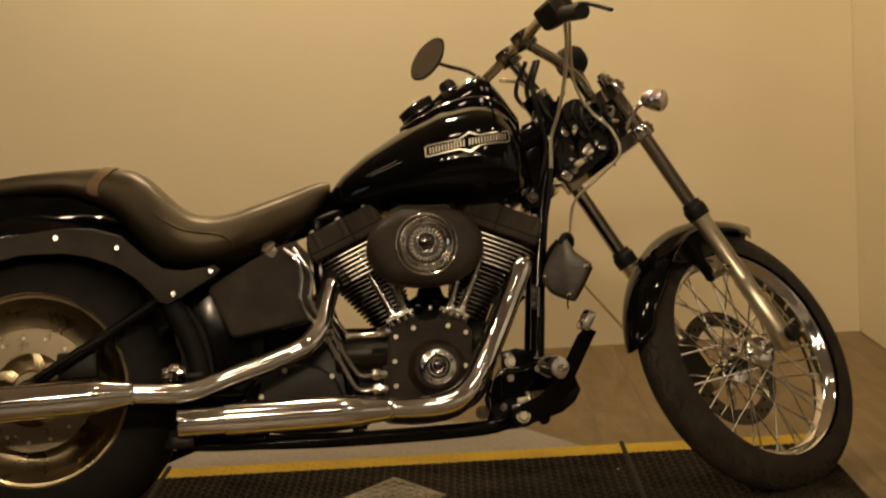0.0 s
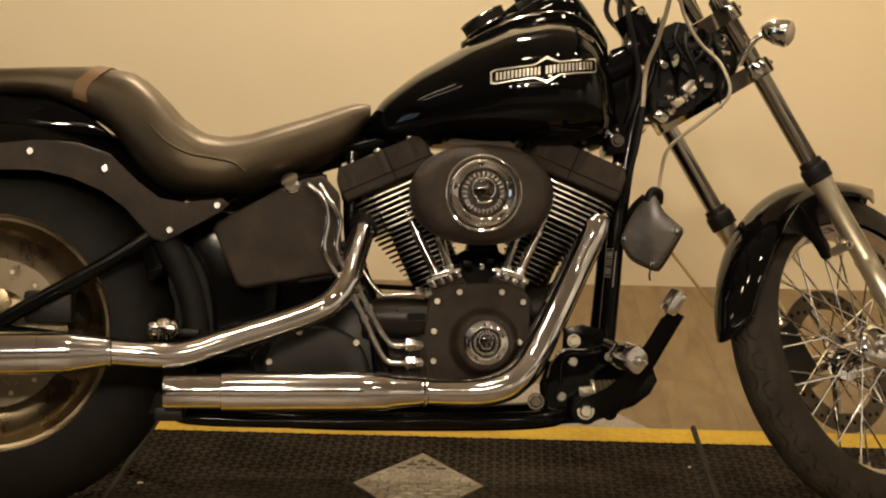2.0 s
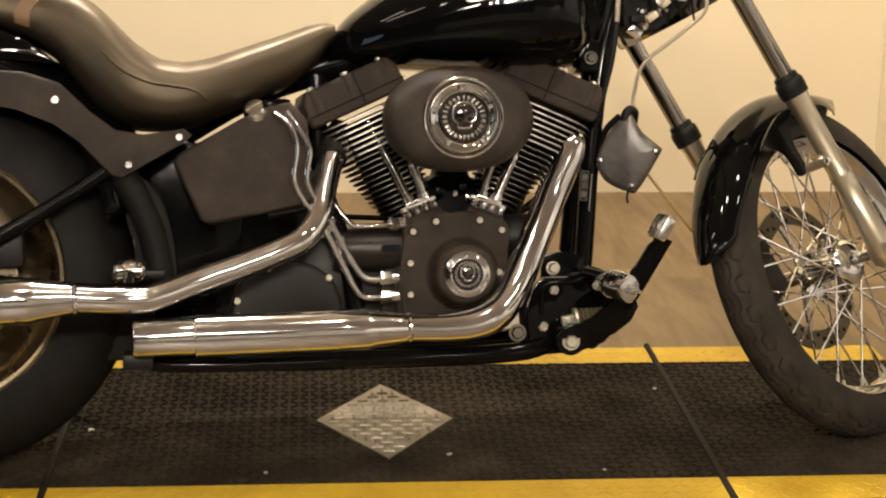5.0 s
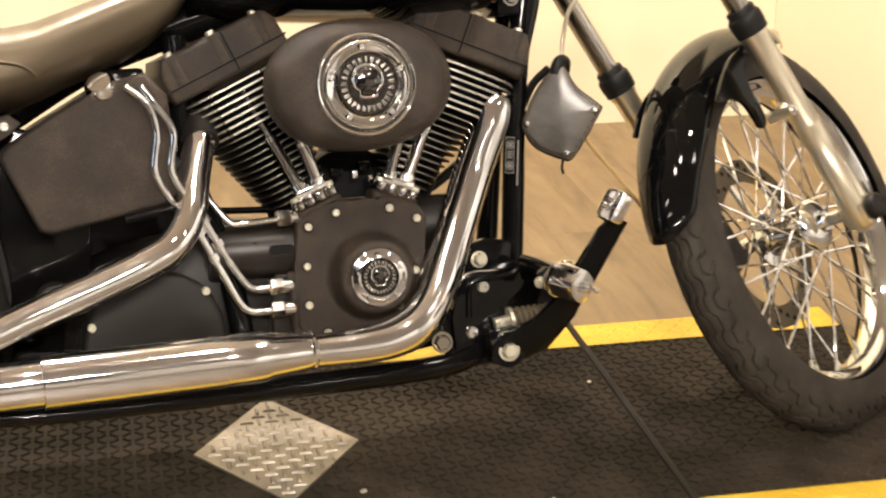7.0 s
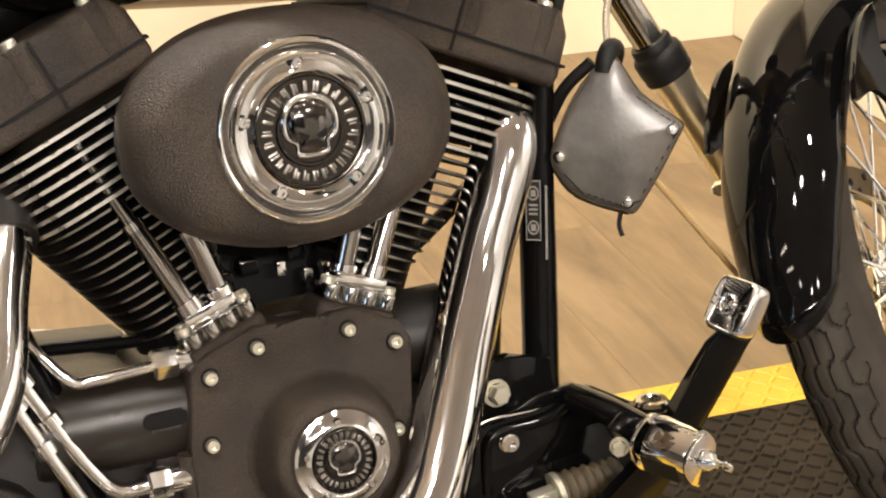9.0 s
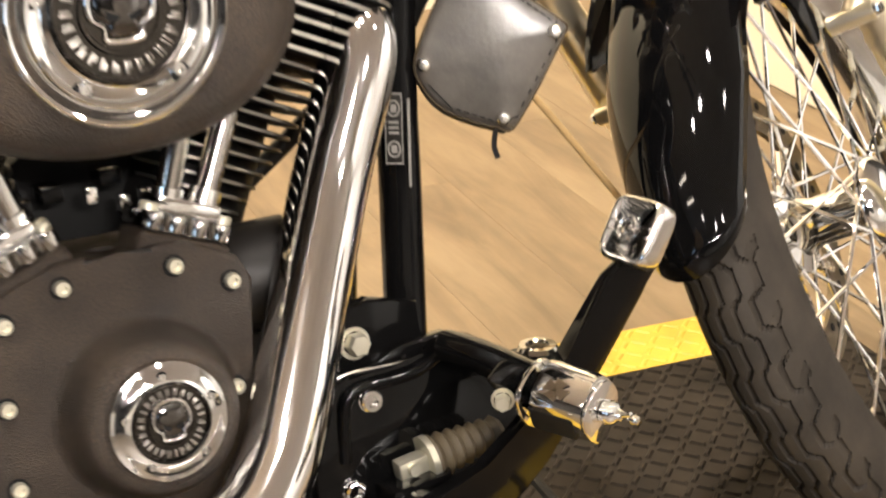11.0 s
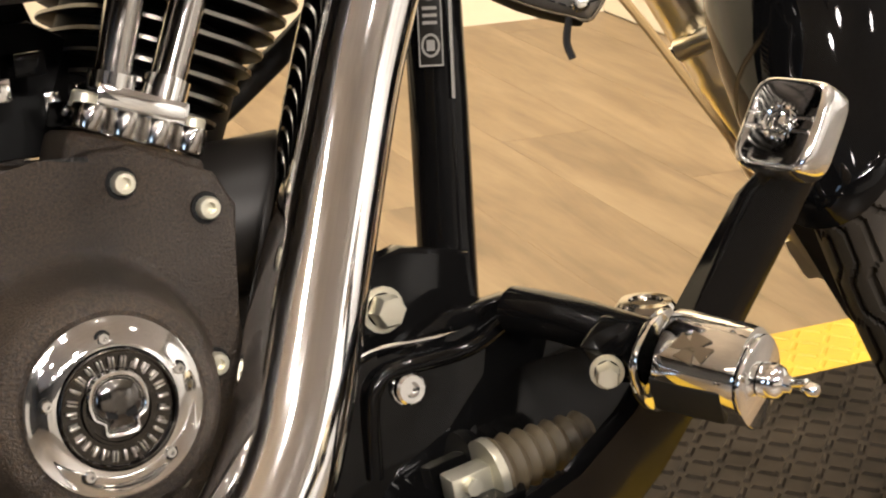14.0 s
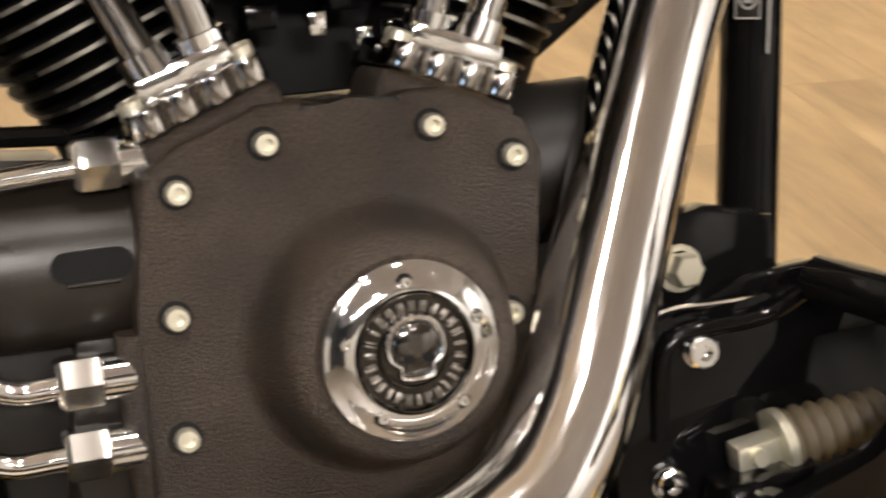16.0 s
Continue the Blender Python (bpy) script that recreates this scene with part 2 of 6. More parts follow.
def tube(pts, radius, seg=12, n=6, cap=True, smooth=True):
    """A pipe along points; radius is a number or a function of 0..1."""
    path = smooth_path(pts, n) if smooth else [Vector(p) for p in pts]
    bm = bmesh.new()
    rings, up = [], None
    for i, p in enumerate(path):
        d = (path[min(i + 1, len(path) - 1)] - path[max(i - 1, 0)]).normalized()
        if up is None:
            up = d.orthogonal().normalized()
        up = (up - d * up.dot(d)).normalized()
        side = d.cross(up)
        r = radius(i / (len(path) - 1)) if callable(radius) else radius
        rings.append([bm.verts.new(p + r * (math.cos(a) * up + math.sin(a) * side)) for a in (2 * math.pi * k / seg for k in range(seg))])
    for a, b in zip(rings, rings[1:]):
        for k in range(seg):
            bm.faces.new((a[k], a[(k + 1) % seg], b[(k + 1) % seg], b[k]))
    if cap:
        bm.faces.new(rings[0])
        bm.faces.new(rings[-1])
    return bm


def lathe(profile, m=None, seg=40, close=False):
    """Turns (radius, height) pairs round the local y axis."""
    bm = bmesh.new()
    rings = []
    for r, h in profile:
        if r < 1e-6:
            rings.append([bm.verts.new((0, h, 0))])
        else:
            rings.append([bm.verts.new((r * math.cos(a), h, r * math.sin(a))) for a in (2 * math.pi * k / seg for k in range(seg))])
    pairs = list(zip(rings, rings[1:])) + ([(rings[-1], rings[0])] if close else [])
    for a, b in pairs:
        for k in range(seg):
            j = (k + 1) % seg
            if len(a) == 1 and len(b) == 1:
                continue
            if len(a) == 1:
                bm.faces.new((a[0], b[k], b[j]))
            elif len(b) == 1:
                bm.faces.new((a[k], a[j], b[0]))
            else:
                bm.faces.new((a[k], a[j], b[j], b[k]))
    if m is not None:
        bm.transform(m)
    return bm


def prism(outline, y0, y1, bevel=0.0, seg=2):
    """An outline in x and z, pushed from y0 to y1."""
    bm = bmesh.new()
    a = [bm.verts.new((x, y0, z)) for x, z in outline]
    b = [bm.verts.new((x, y1, z)) for x, z in outline]
    fa, fb = bm.faces.new(a), bm.faces.new(list(reversed(b)))
    for i in range(len(outline)):
        j = (i + 1) % len(outline)
        bm.faces.new((a[j], a[i], b[i], b[j]))
    if bevel:
        bmesh.ops.bevel(bm, geom=[e for e in fa.edges] + [e for e in fb.edges], offset=bevel, segments=seg, affect="EDGES", profile=0.6)
    return bm


def round_poly(pts, n=4):
    """A closed outline smoothed through its points."""
    pts = [Vector((x, 0, z)) for x, z in pts]
    out = []
    k = len(pts)
    for i in range(k):
        p0, p1, p2, p3 = pts[i - 1], pts[i], pts[(i + 1) % k], pts[(i + 2) % k]
        for s in range(n):
            t = s / n
            q = 0.5 * (2 * p1 + (p2 - p0) * t + (2 * p0 - 5 * p1 + 4 * p2 - p3) * t * t + (3 * p1 - p0 - 3 * p2 + p3) * t**3)
            out.append((q.x, q.z))
    return out


def loft(sections, cap=True):
    bm = bmesh.new()
    rings = [[bm.verts.new(p) for p in s] for s in sections]
    k = len(rings[0])
    for a, b in zip(rings, rings[1:]):
        for i in range(k):
            bm.faces.new((a[i], a[(i + 1) % k], b[(i + 1) % k], b[i]))
    if cap:
        bm.faces.new(rings[0])
        bm.faces.new(rings[-1])
    return bm


def lerp(table, x):
    if x <= table[0][0]:
        return table[0][1]
    for (xa, a), (xb, b) in zip(table, table[1:]):
        if x <= xb:
            t = (x - xa) / (xb - xa)
            return a + (b - a) * t
    return table[-1][1]


def soft_lerp(table, x, w=0.02):
    return sum(lerp(table, x + d * w) for d in (-1, -0.5, 0, 0.5, 1)) / 5


def sup(c, n):
    return math.copysign(abs(c) ** (2 / n), c)


def at_y(x, y, z):
    """Local frame whose +y axis points out to the right side of the machine."""
    return Matrix.Translation((x, y, z)) @ Matrix.Rotation(math.pi, 4, "Z")


def along(p, d):
    """Local frame at p whose y axis runs along d."""
    return Matrix.Translation(p) @ Vector((0, 1, 0)).rotation_difference(Vector(d).normalized()).to_matrix().to_4x4()


def socket_bolt(r=0.0055, h=0.006):
    """A socket-head screw standing out along +y."""
    return lathe([(r * 1.05, -0.002), (r * 1.05, 0), (r, 0), (r, h * 0.8), (r * 0.85, h), (r * 0.5, h), (r * 0.45, h * 0.4), (0, h * 0.4)], seg=12)


def hex_bolt(r=0.009, h=0.006):
    b = lathe([(r * 1.35, -0.001), (r * 1.35, 0.0015), (r * 1.0, 0.0015)], seg=18)
    c = lathe([(r, 0.0015), (r, h * 0.8), (r * 0.85, h), (0, h)], seg=6)
    return merge(b, c)


# ---------- room ----------
GROUND = -0.012
WALL_Y, WALL_X = 1.87, 2.365
ROOM_X = 6.5
thing("wall_back", box(-3.62, WALL_X + 0.12, WALL_Y, WALL_Y + 0.12, GROUND, 3.0), M_WALL, "plain cream painted wall behind the motorcycle", "wall", "structure")
thing("wall_side", box(WALL_X, WALL_X + 0.12, 0.75, WALL_Y - 0.003, GROUND, 3.0), M_WALL, "short cream painted side wall", "wall", "structure")
thing("wall_return", box(WALL_X + 0.123, ROOM_X, WALL_Y, WALL_Y + 0.12, GROUND, 3.0), M_BACK, "unseen plain wall, dark brown for the dim showroom", "wall", "structure")
thing("wall_right", box(ROOM_X, ROOM_X + 0.12, -5.6, WALL_Y - 0.003, GROUND, 3.0), M_BACK, "unseen plain wall, dark brown for the dim showroom", "wall", "structure")
thing("wall_left", merge(box(-3.62, -3.5, -5.6, -4.2, GROUND, 3.0), box(-3.62, -3.5, -2.6, WALL_Y - 0.003, GROUND, 3.0), box(-3.62, -3.5, -4.2, -2.6, GROUND, 1.0), box(-3.62, -3.5, -4.2, -2.6, 2.3, 3.0)), M_BACK, "unseen wall with a window, dark brown for the dim showroom", "wall", "structure")
thing("wall_front", box(-3.62, ROOM_X + 0.12, -5.72, -5.603, GROUND, 3.0), M_BACK, "unseen wall behind the viewer, dark brown for the dim showroom", "wall", "structure")
PANEL_TOP = 1.45
# pale panels added out of view, to give the chrome bright reflections
thing("reflector_front", box(-1.0, ROOM_X, -5.603, -5.56, GROUND + 0.003, PANEL_TOP), M_PANEL, "unseen pale grey panel, added low on the wall as a reflector", "panelling", "structure")
thing("reflector_right", box(ROOM_X - 0.043, ROOM_X, -5.557, WALL_Y - 0.006, GROUND + 0.003, 2.995), M_PANEL, "unseen pale grey panel, added on the right wall as a reflector", "panelling", "structure")
thing("reflector_corner", box(2.2, ROOM_X - 0.046, -5.603, -5.56, PANEL_TOP + 0.002, 2.995), M_PANEL, "unseen pale grey panel, added high on the wall as a reflector", "panelling", "structure")
thing("ceiling", box(-3.62, ROOM_X + 0.12, -5.72, WALL_Y + 0.12, 3.0, 3.1), M_CEIL, "pale painted showroom ceiling", "ceiling", "structure")
M_SKY = bpy.data.materials.new("daylight_beyond_window")
M_SKY.use_nodes = True
bsdf(M_SKY).inputs["Base Color"].default_value = (0, 0, 0, 1)
bsdf(M_SKY).inputs["Emission Color"].default_value = (0.62, 0.8, 1.0, 1)
bsdf(M_SKY).inputs["Emission Strength"].default_value = 2.2
thing("backdrop", box(-3.75, -3.7, -4.4, -2.4, 0.8, 2.5), M_SKY, "pale blue daylight outside the window", "sky", "structure")
thing("window_1", merge(box(-3.57, -3.53, -4.2, -2.6, 1.0, 1.05), box(-3.57, -3.53, -4.2, -2.6, 2.25, 2.3), box(-3.57, -3.53, -4.2, -4.15, 1.05, 2.25), box(-3.57, -3.53, -2.65, -2.6, 1.05, 2.25), box(-3.57, -3.53, -3.42, -3.38, 1.05, 2.25)), M_BACK, "dark framed showroom window", "window", "structure")
floor = thing("floor", box(-3.62, ROOM_X + 0.12, -5.72, WALL_Y + 0.12, GROUND - 0.1, GROUND - 0.004), M_DARK, "oak-look vinyl plank floor", "floor", "structure")

# lamps on the ceiling: warm tubes in open trays, and small spots
M_TUBE = emitter("lit_tube", (1.0, 0.83, 0.6), 14.0)
M_TRAY = mat("white_lamp_tray", (0.7, 0.68, 0.64), 0.4)


def tube_lamp(x, y, length, turn):
    root = tagged(new("ceiling_lamp"), "lit fluorescent tube lamp in a white ceiling tray", "lamp", "ceiling lamps")
    root.matrix_world = pose(x, y, 3.0, 0, 0, turn)
    part("tray", prism([(-0.09, 0.0), (0.09, 0.0), (0.07, -0.05), (0.05, -0.05), (0.045, -0.02), (-0.045, -0.02), (-0.05, -0.05), (-0.07, -0.05)], -length / 2, length / 2), M_TRAY, root)
    for s in (-0.022, 0.022):
        part("tube", tube([(s, -length / 2 + 0.03, -0.045), (s, length / 2 - 0.03, -0.045)], 0.014, 10, smooth=False), M_TUBE, root)
    light = bpy.data.lights.new("tube_light", "AREA")
    light.shape, light.size, light.size_y, light.energy, light.color = "RECTANGLE", 0.1, length, LAMP_W, (1.0, 0.89, 0.74)
    lo = new("tube_light", light)
    lo.matrix_world = pose(x, y, 2.93, 0, 0, turn)
    return root


LAMP_W = 1.5
for lx, ly, ln, lt in ((-1.6, -1.3, 1.2, 80), (-1.6, -2.0, 1.2, 80), (0.6, -4.4, 1.2, 80)):
    tube_lamp(lx, ly, ln, lt)


def spot_lamp(x, y, watts):
    root = tagged(new("ceiling_spot"), "lit round spot lamp on the ceiling", "lamp", "ceiling spots")
    root.matrix_world = pose(x, y, 3.0)
    part("housing", lathe([(0.0, 0), (0.05, 0), (0.06, -0.1), (0.055, -0.1), (0.045, -0.05), (0, -0.05)], Matrix.Rotation(math.pi / 2, 4, "X"), 24), M_TRAY, root)
    light = bpy.data.lights.new("spot_light", "SPOT")
    light.spot_size, light.spot_blend = radians(168), 0.25
    light.shadow_soft_size, light.energy, light.color = 0.08, watts, (1.0, 0.88, 0.73)
    lo = new("spot_light", light)
    lo.location = (x, y, 2.82)


# the 200 W spot behind the motorcycle is added to brighten the back wall
for sx, sy, sw in ((0.7, -1.0, 30), (1.3, -0.95, 26), (2.1, -0.5, 40), (0.65, 0.95, 200), (2.2, -3.3, 30), (1.0, -3.3, 25), (3.1, -1.3, 14), (-0.5, -2.7, 9), (1.7, -4.6, 20)):
    spot_lamp(sx, sy, sw)



def wall_washer(x, y, target, watts, cone=105, tint=(1.0, 0.93, 0.84), label="spot lamp added to brighten the unseen reflector panels"):
    root = tagged(new("wall_washer"), label, "lamp", "wall washers")
    root.matrix_world = pose(x, y, 3.0)
    part("housing", lathe([(0.0, 0), (0.05, 0), (0.06, -0.1), (0.055, -0.1), (0.045, -0.05), (0, -0.05)], Matrix.Rotation(math.pi / 2, 4, "X"), 24), M_TRAY, root)
    light = bpy.data.lights.new("washer_light", "SPOT")
    light.shadow_soft_size, light.energy, light.color = 0.07, watts, tint
    light.spot_size, light.spot_blend = radians(cone), 0.6
    lo = new("washer_light", light)
    lo.matrix_world = look((x, y, 2.85), target)


# lamps added to brighten the front reflector panel
for wx in (0.9, 3.2):
    wall_washer(wx, -4.5, (wx, -5.6, 0.7), 25)
for wx, wy, ww in ((-0.6, -4.5, 30), (0.1, -4.75, 135), (0.65, -4.6, 125), (1.25, -4.75, 120)):
    wall_washer(wx, wy, (0.6 + wx * 0.5, 1.2, 0.75), ww, 58, (1.0, 0.88, 0.73), "lit spot lamp aimed at the motorcycle")
# three more added lamps, for the corner and right reflector panels
wall_washer(4.9, -4.2, (5.6, -5.6, 1.2), 200)
wall_washer(5.0, -2.2, (6.5, -2.2, 1.1), 230)
wall_washer(5.0, 0.2, (6.5, 0.2, 1.1), 230)

# ---------- the tread mat ----------
SEAM_A, SEAM_B, MAT_END = 0.221, 1.405, 1.905
NEAR_IN, FAR_IN, NEAR_OUT, FAR_OUT = -0.236, 0.358, -0.333, 0.453
mat_root = tagged(new("display_mat"), "black tread mat with yellow borders and grey diamond inlay", "mat")


def bars(cells, length, width, height, z0):
    """Many small raised tread bars as one mesh: cells are (x, y, angle)."""
    verts, faces = [], []
    prof = [(-0.5, -0.5, 0), (0.5, -0.5, 0), (0.5, 0.5, 0), (-0.5, 0.5, 0), (-0.36, -0.22, 1), (0.36, -0.22, 1), (0.36, 0.22, 1), (-0.36, 0.22, 1)]
    quads = [(0, 1, 5, 4), (1, 2, 6, 5), (2, 3, 7, 6), (3, 0, 4, 7), (4, 5, 6, 7)]
    for x, y, a in cells:
        c, s, k = math.cos(a), math.sin(a), len(verts)
        for u, v, h in prof:
            u, v = u * length, v * width
            verts.append((x + u * c - v * s, y + u * s + v * c, z0 + h * height))
        faces += [tuple(k + i for i in q) for q in quads]
    me = bpy.data.meshes.new("tread")
    me.from_pydata(verts, [], faces)
    return me


def in_diamond(x, y, grow=0.0):
    return abs(x - 0.819) / (0.13 + grow) + abs(y - 0.053) / (0.188 + grow * 1.4) < 1


def tread(name, x0, x1, y0, y1, pitch, length, width, height, material, parent, keep=lambda x, y: True, turn=math.pi / 4):
    cells = []
    nx, ny = int((x1 - x0) / pitch), int((y1 - y0) / pitch)
    for i in range(nx):
        for j in range(ny):
            x, y = x0 + (i + 0.5) * (x1 - x0) / nx, y0 + (j + 0.5) * (y1 - y0) / ny
            if keep(x, y):
                cells.append((x, y, turn if (i + j) % 2 else turn - math.pi / 2))
    me = bars(cells, length, width, height, 0.0)
    me.materials.append(material)
    ob = new(name, me)
    ob.parent = parent
    return tagged(ob, kind="stuff")


for xa, xb in ((-0.963, SEAM_A), (SEAM_A, SEAM_B), (SEAM_B, MAT_END)):
    g = 0.006
    panel = part("mat_panel", box(xa + g, xb - g, NEAR_IN, FAR_IN, GROUND, 0.0), M_MAT, mat_root, "black rubber panel with raised tread")
    tread("tread", xa + g, xb - g, NEAR_IN, FAR_IN, 0.0195, 0.0185, 0.0064, 0.0028, M_MAT, panel, lambda x, y: not in_diamond(x, y, 0.006))
    for ya, yb in ((NEAR_OUT, NEAR_IN - 0.001), (FAR_IN + 0.001, FAR_OUT)):
        strip = part("border", box(xa + g, xb - g, ya, yb, GROUND, 0.0), M_YELLOW, mat_root, "yellow border strip with raised tread")
        tread("tread", xa + g, xb - g, ya, yb, 0.0195, 0.02, 0.006, 0.0012, M_YELLOW, strip)
for xs in (SEAM_A, SEAM_B):
    part("seam_strip", tube([(xs, NEAR_OUT - 0.01, 0.0), (xs, FAR_OUT + 0.01, 0.0)], 0.0065, 8, smooth=False), M_RUBBER, mat_root, "black joint strip between panels")
bm = bmesh.new()
dv = [bm.verts.new((0.819 + a, 0.053 + b, z)) for z in (-0.002, 0.0025) for a, b in ((-0.13, 0), (0, -0.188), (0.13, 0), (0, 0.188))]
bm.faces.new(dv[4:])
for i in range(4):
    bm.faces.new((dv[i], dv[(i + 1) % 4], dv[4 + (i + 1) % 4], dv[4 + i]))
inlay = part("inlay", bm, M_PLATE, mat_root, "light grey diamond tread plate")
ob = tread("tread", 0.69, 0.95, -0.135, 0.241, 0.02, 0.023, 0.0066, 0.003, M_PLATE, inlay, lambda x, y: in_diamond(x, y, -0.012), 0.0)
ob.location.z = 0.0025
thing("rug", prism([(-1.2, 0.47), (1.31, 0.47), (1.12, 0.77), (0.7, 0.95), (-1.2, 0.95)], 0, 0.006), M_CARPET, "light grey woven rug beside the mat", "rug")
rug = bpy.data.objects["rug"]
rug.data.transform(Matrix(((1, 0, 0, 0), (0, 0, 1, 0), (0, 1, 0, GROUND), (0, 0, 0, 1))))

scrap = random.Random(3)
M_SCRAP = mat("pale_paper_scrap", (0.62, 0.57, 0.48), 0.8)
for sx, sy in ((0.16, -0.05), (0.6, -0.19), (0.93, -0.12), (1.37, 0.2), (0.27, 0.02), (1.2, -0.2)):
    sr = scrap.uniform(0.003, 0.006)
    outline = [(sr * scrap.uniform(0.6, 1.2) * math.cos(k * 1.05), sr * scrap.uniform(0.6, 1.2) * math.sin(k * 1.05)) for k in range(6)]
    ob = thing("paper_scrap", moved(prism(outline, 0.0, 0.0015), Matrix(((1, 0, 0, sx), (0, 0, 1, sy), (0, 1, 0, 0), (0, 0, 0, 1))) @ Matrix.Identity(4)), M_SCRAP, "tiny pale paper scrap lying on the tread mat", "debris", "", "scraps on the mat")
    ob.data.transform(Matrix.Translation((0, 0, 0.0012)))

# ---------- the motorcycle ----------
# x forward from the rear axle, y to its left, z up; it leans on its side stand, away from the viewer
BIKE = Matrix(((0.99617, -0.08506, -0.02046, 0.04730), (0.08748, 0.96692, 0.23960, -0.16140), (-0.00060, -0.24047, 0.97066, -0.00037), (0.00000, 0.00000, 0.00000, 1.00000)))
bike = tagged(new("motorcycle"), "black cruiser motorcycle with chrome pipes leaning on a tread mat", "motorcycle")
bike.matrix_world = BIKE

M_SMOKE = mat("dark_chrome", (0.4, 0.375, 0.33), 0.1, 1)
rough_var(M_SMOKE, 30, 0.06, 0.16)
# steered fork: origin between the fork collars, columns ahead, left, up the fork
STEER = Matrix(((0.692, -0.519, -0.5, 1.4615), (0.601, 0.799, 0.0, 0.0535), (0.3995, -0.303, 0.866, 0.628), (0, 0, 0, 1)))
AXLE_F = STEER @ Matrix.Translation((0, 0, -0.375))


def tyre_mesh(rim, outer, half, tread_fn, seg=360, cuts=26):
    """A tyre round the local y axis, with grooves cut by tread_fn(angle, across)."""
    bm = bmesh.new()
    prof = []
    steps = cuts
    for i in range(steps + 1):
        a = math.pi * (i / steps) - math.pi / 2
        y = half * sup(math.sin(a), 2.2)
        r = rim + (outer - rim) * sup(math.cos(a), 2.3)
        prof.append((r, y))
    rings = []
    for k in range(seg):
        a = 2 * math.pi * k / seg
        ring = []
        for r, y in prof:
            d = tread_fn(k / seg, y / half) if r > rim + (outer - rim) * 0.62 else 0.0
            ring.append(bm.verts.new(((r - d) * math.cos(a), y, (r - d) * math.sin(a))))
        rings.append(ring)
    for k in range(seg):
        a, b = rings[k], rings[(k + 1) % seg]
        for i in range(steps):
            bm.faces.new((a[i], a[i + 1], b[i + 1], b[i]))
    return bm


def front_tread(u, v):
    w = (u * 34) % 1.0
    zig = 0.1 * max(-1.0, min(1.0, (abs(w - 0.5) * 4 - 1) * 3.2))
    for c, k in ((-0.62, 1), (-0.3, 1), (0.02, 1), (0.34, 1), (0.64, 1)):
        if abs(v - c - zig * k) < 0.04:
            return 0.0048
    side = (u * 34 + 0.25) % 1.0
    if 0.7 < abs(v) < 0.86 and abs(side - 0.5 + (abs(v) - 0.7) * 1.5) < 0.09:
        return 0.0045
    return 0.0


def rear_tread(u, v):
    w = (u * 40) % 1.0
    if abs(abs(v) - 0.25 - 0.06 * math.sin(w * 2 * math.pi)) < 0.03:
        return 0.003
    if 0.4 < abs(v) < 0.85 and abs(w - 0.3 - abs(v) * 0.4) < 0.08:
        return 0.003
    return 0.0


# front wheel
M_TREAD = mat("dusty_tread_rubber", (0.024, 0.021, 0.017), 0.7, 0, 0, 0.25)
wire(M_TREAD, ramp(M_TREAD, noisy(M_TREAD, 20, 6), "Fac", [(0.3, (0.019, 0.016, 0.0125)), (0.72, (0.046, 0.038, 0.029))]), "Color", bsdf(M_TREAD), "Base Color")
bump(M_TREAD, noisy(M_TREAD, 500, 2), "Fac", 0.25, 0.0006)
M_DISC = mat("worn_brake_steel", (0.34, 0.32, 0.29), 0.32, 1)
rough_var(M_DISC, 60, 0.25, 0.42)
M_FDISC = mat("dark_brake_steel", (0.13, 0.105, 0.07), 0.35, 1)
rough_var(M_FDISC, 60, 0.28, 0.45)
RIM_F, TYRE_F = 0.262, 0.331
hub_profile = [(0.0, -0.07), (0.016, -0.07), (0.018, -0.062), (0.03, -0.06), (0.042, -0.052), (0.046, -0.045), (0.046, -0.04), (0.03, -0.036), (0.024, -0.02), (0.024, 0.02), (0.03, 0.036), (0.046, 0.04), (0.046, 0.046), (0.03, 0.056), (0.016, 0.07), (0, 0.07)]
fw = part("front_wheel", lathe(hub_profile, AXLE_F, 36), M_CHROME, bike, "chrome laced front wheel turned to one side")
part("tyre", moved(tyre_mesh(RIM_F - 0.004, TYRE_F, 0.043, front_tread, 900, 96), AXLE_F), M_TREAD, fw, "worn black front tyre with zigzag tread", 30)
rim_prof = [(RIM_F + 0.003, -0.031), (RIM_F - 0.006, -0.033), (RIM_F - 0.012, -0.029), (RIM_F - 0.016, -0.02), (RIM_F - 0.026, -0.012), (RIM_F - 0.028, 0.0), (RIM_F - 0.026, 0.012), (RIM_F - 0.016, 0.02), (RIM_F - 0.012, 0.029), (RIM_F - 0.006, 0.033), (RIM_F + 0.003, 0.031), (RIM_F - 0.004, 0.0)]
part("rim", lathe(rim_prof, AXLE_F, 120, True), M_CHROME, fw, "chrome steel rim")
spoke_me = mesh_of(tube([(0, 0, 0), (0, 0, 0.205)], 0.0021, 6, smooth=False), "spoke", M_CHROME)
nip_me = mesh_of(tube([(0, 0, 0.188), (0, 0, 0.209)], 0.0034, 6, smooth=False), "nipple", M_ZINC)
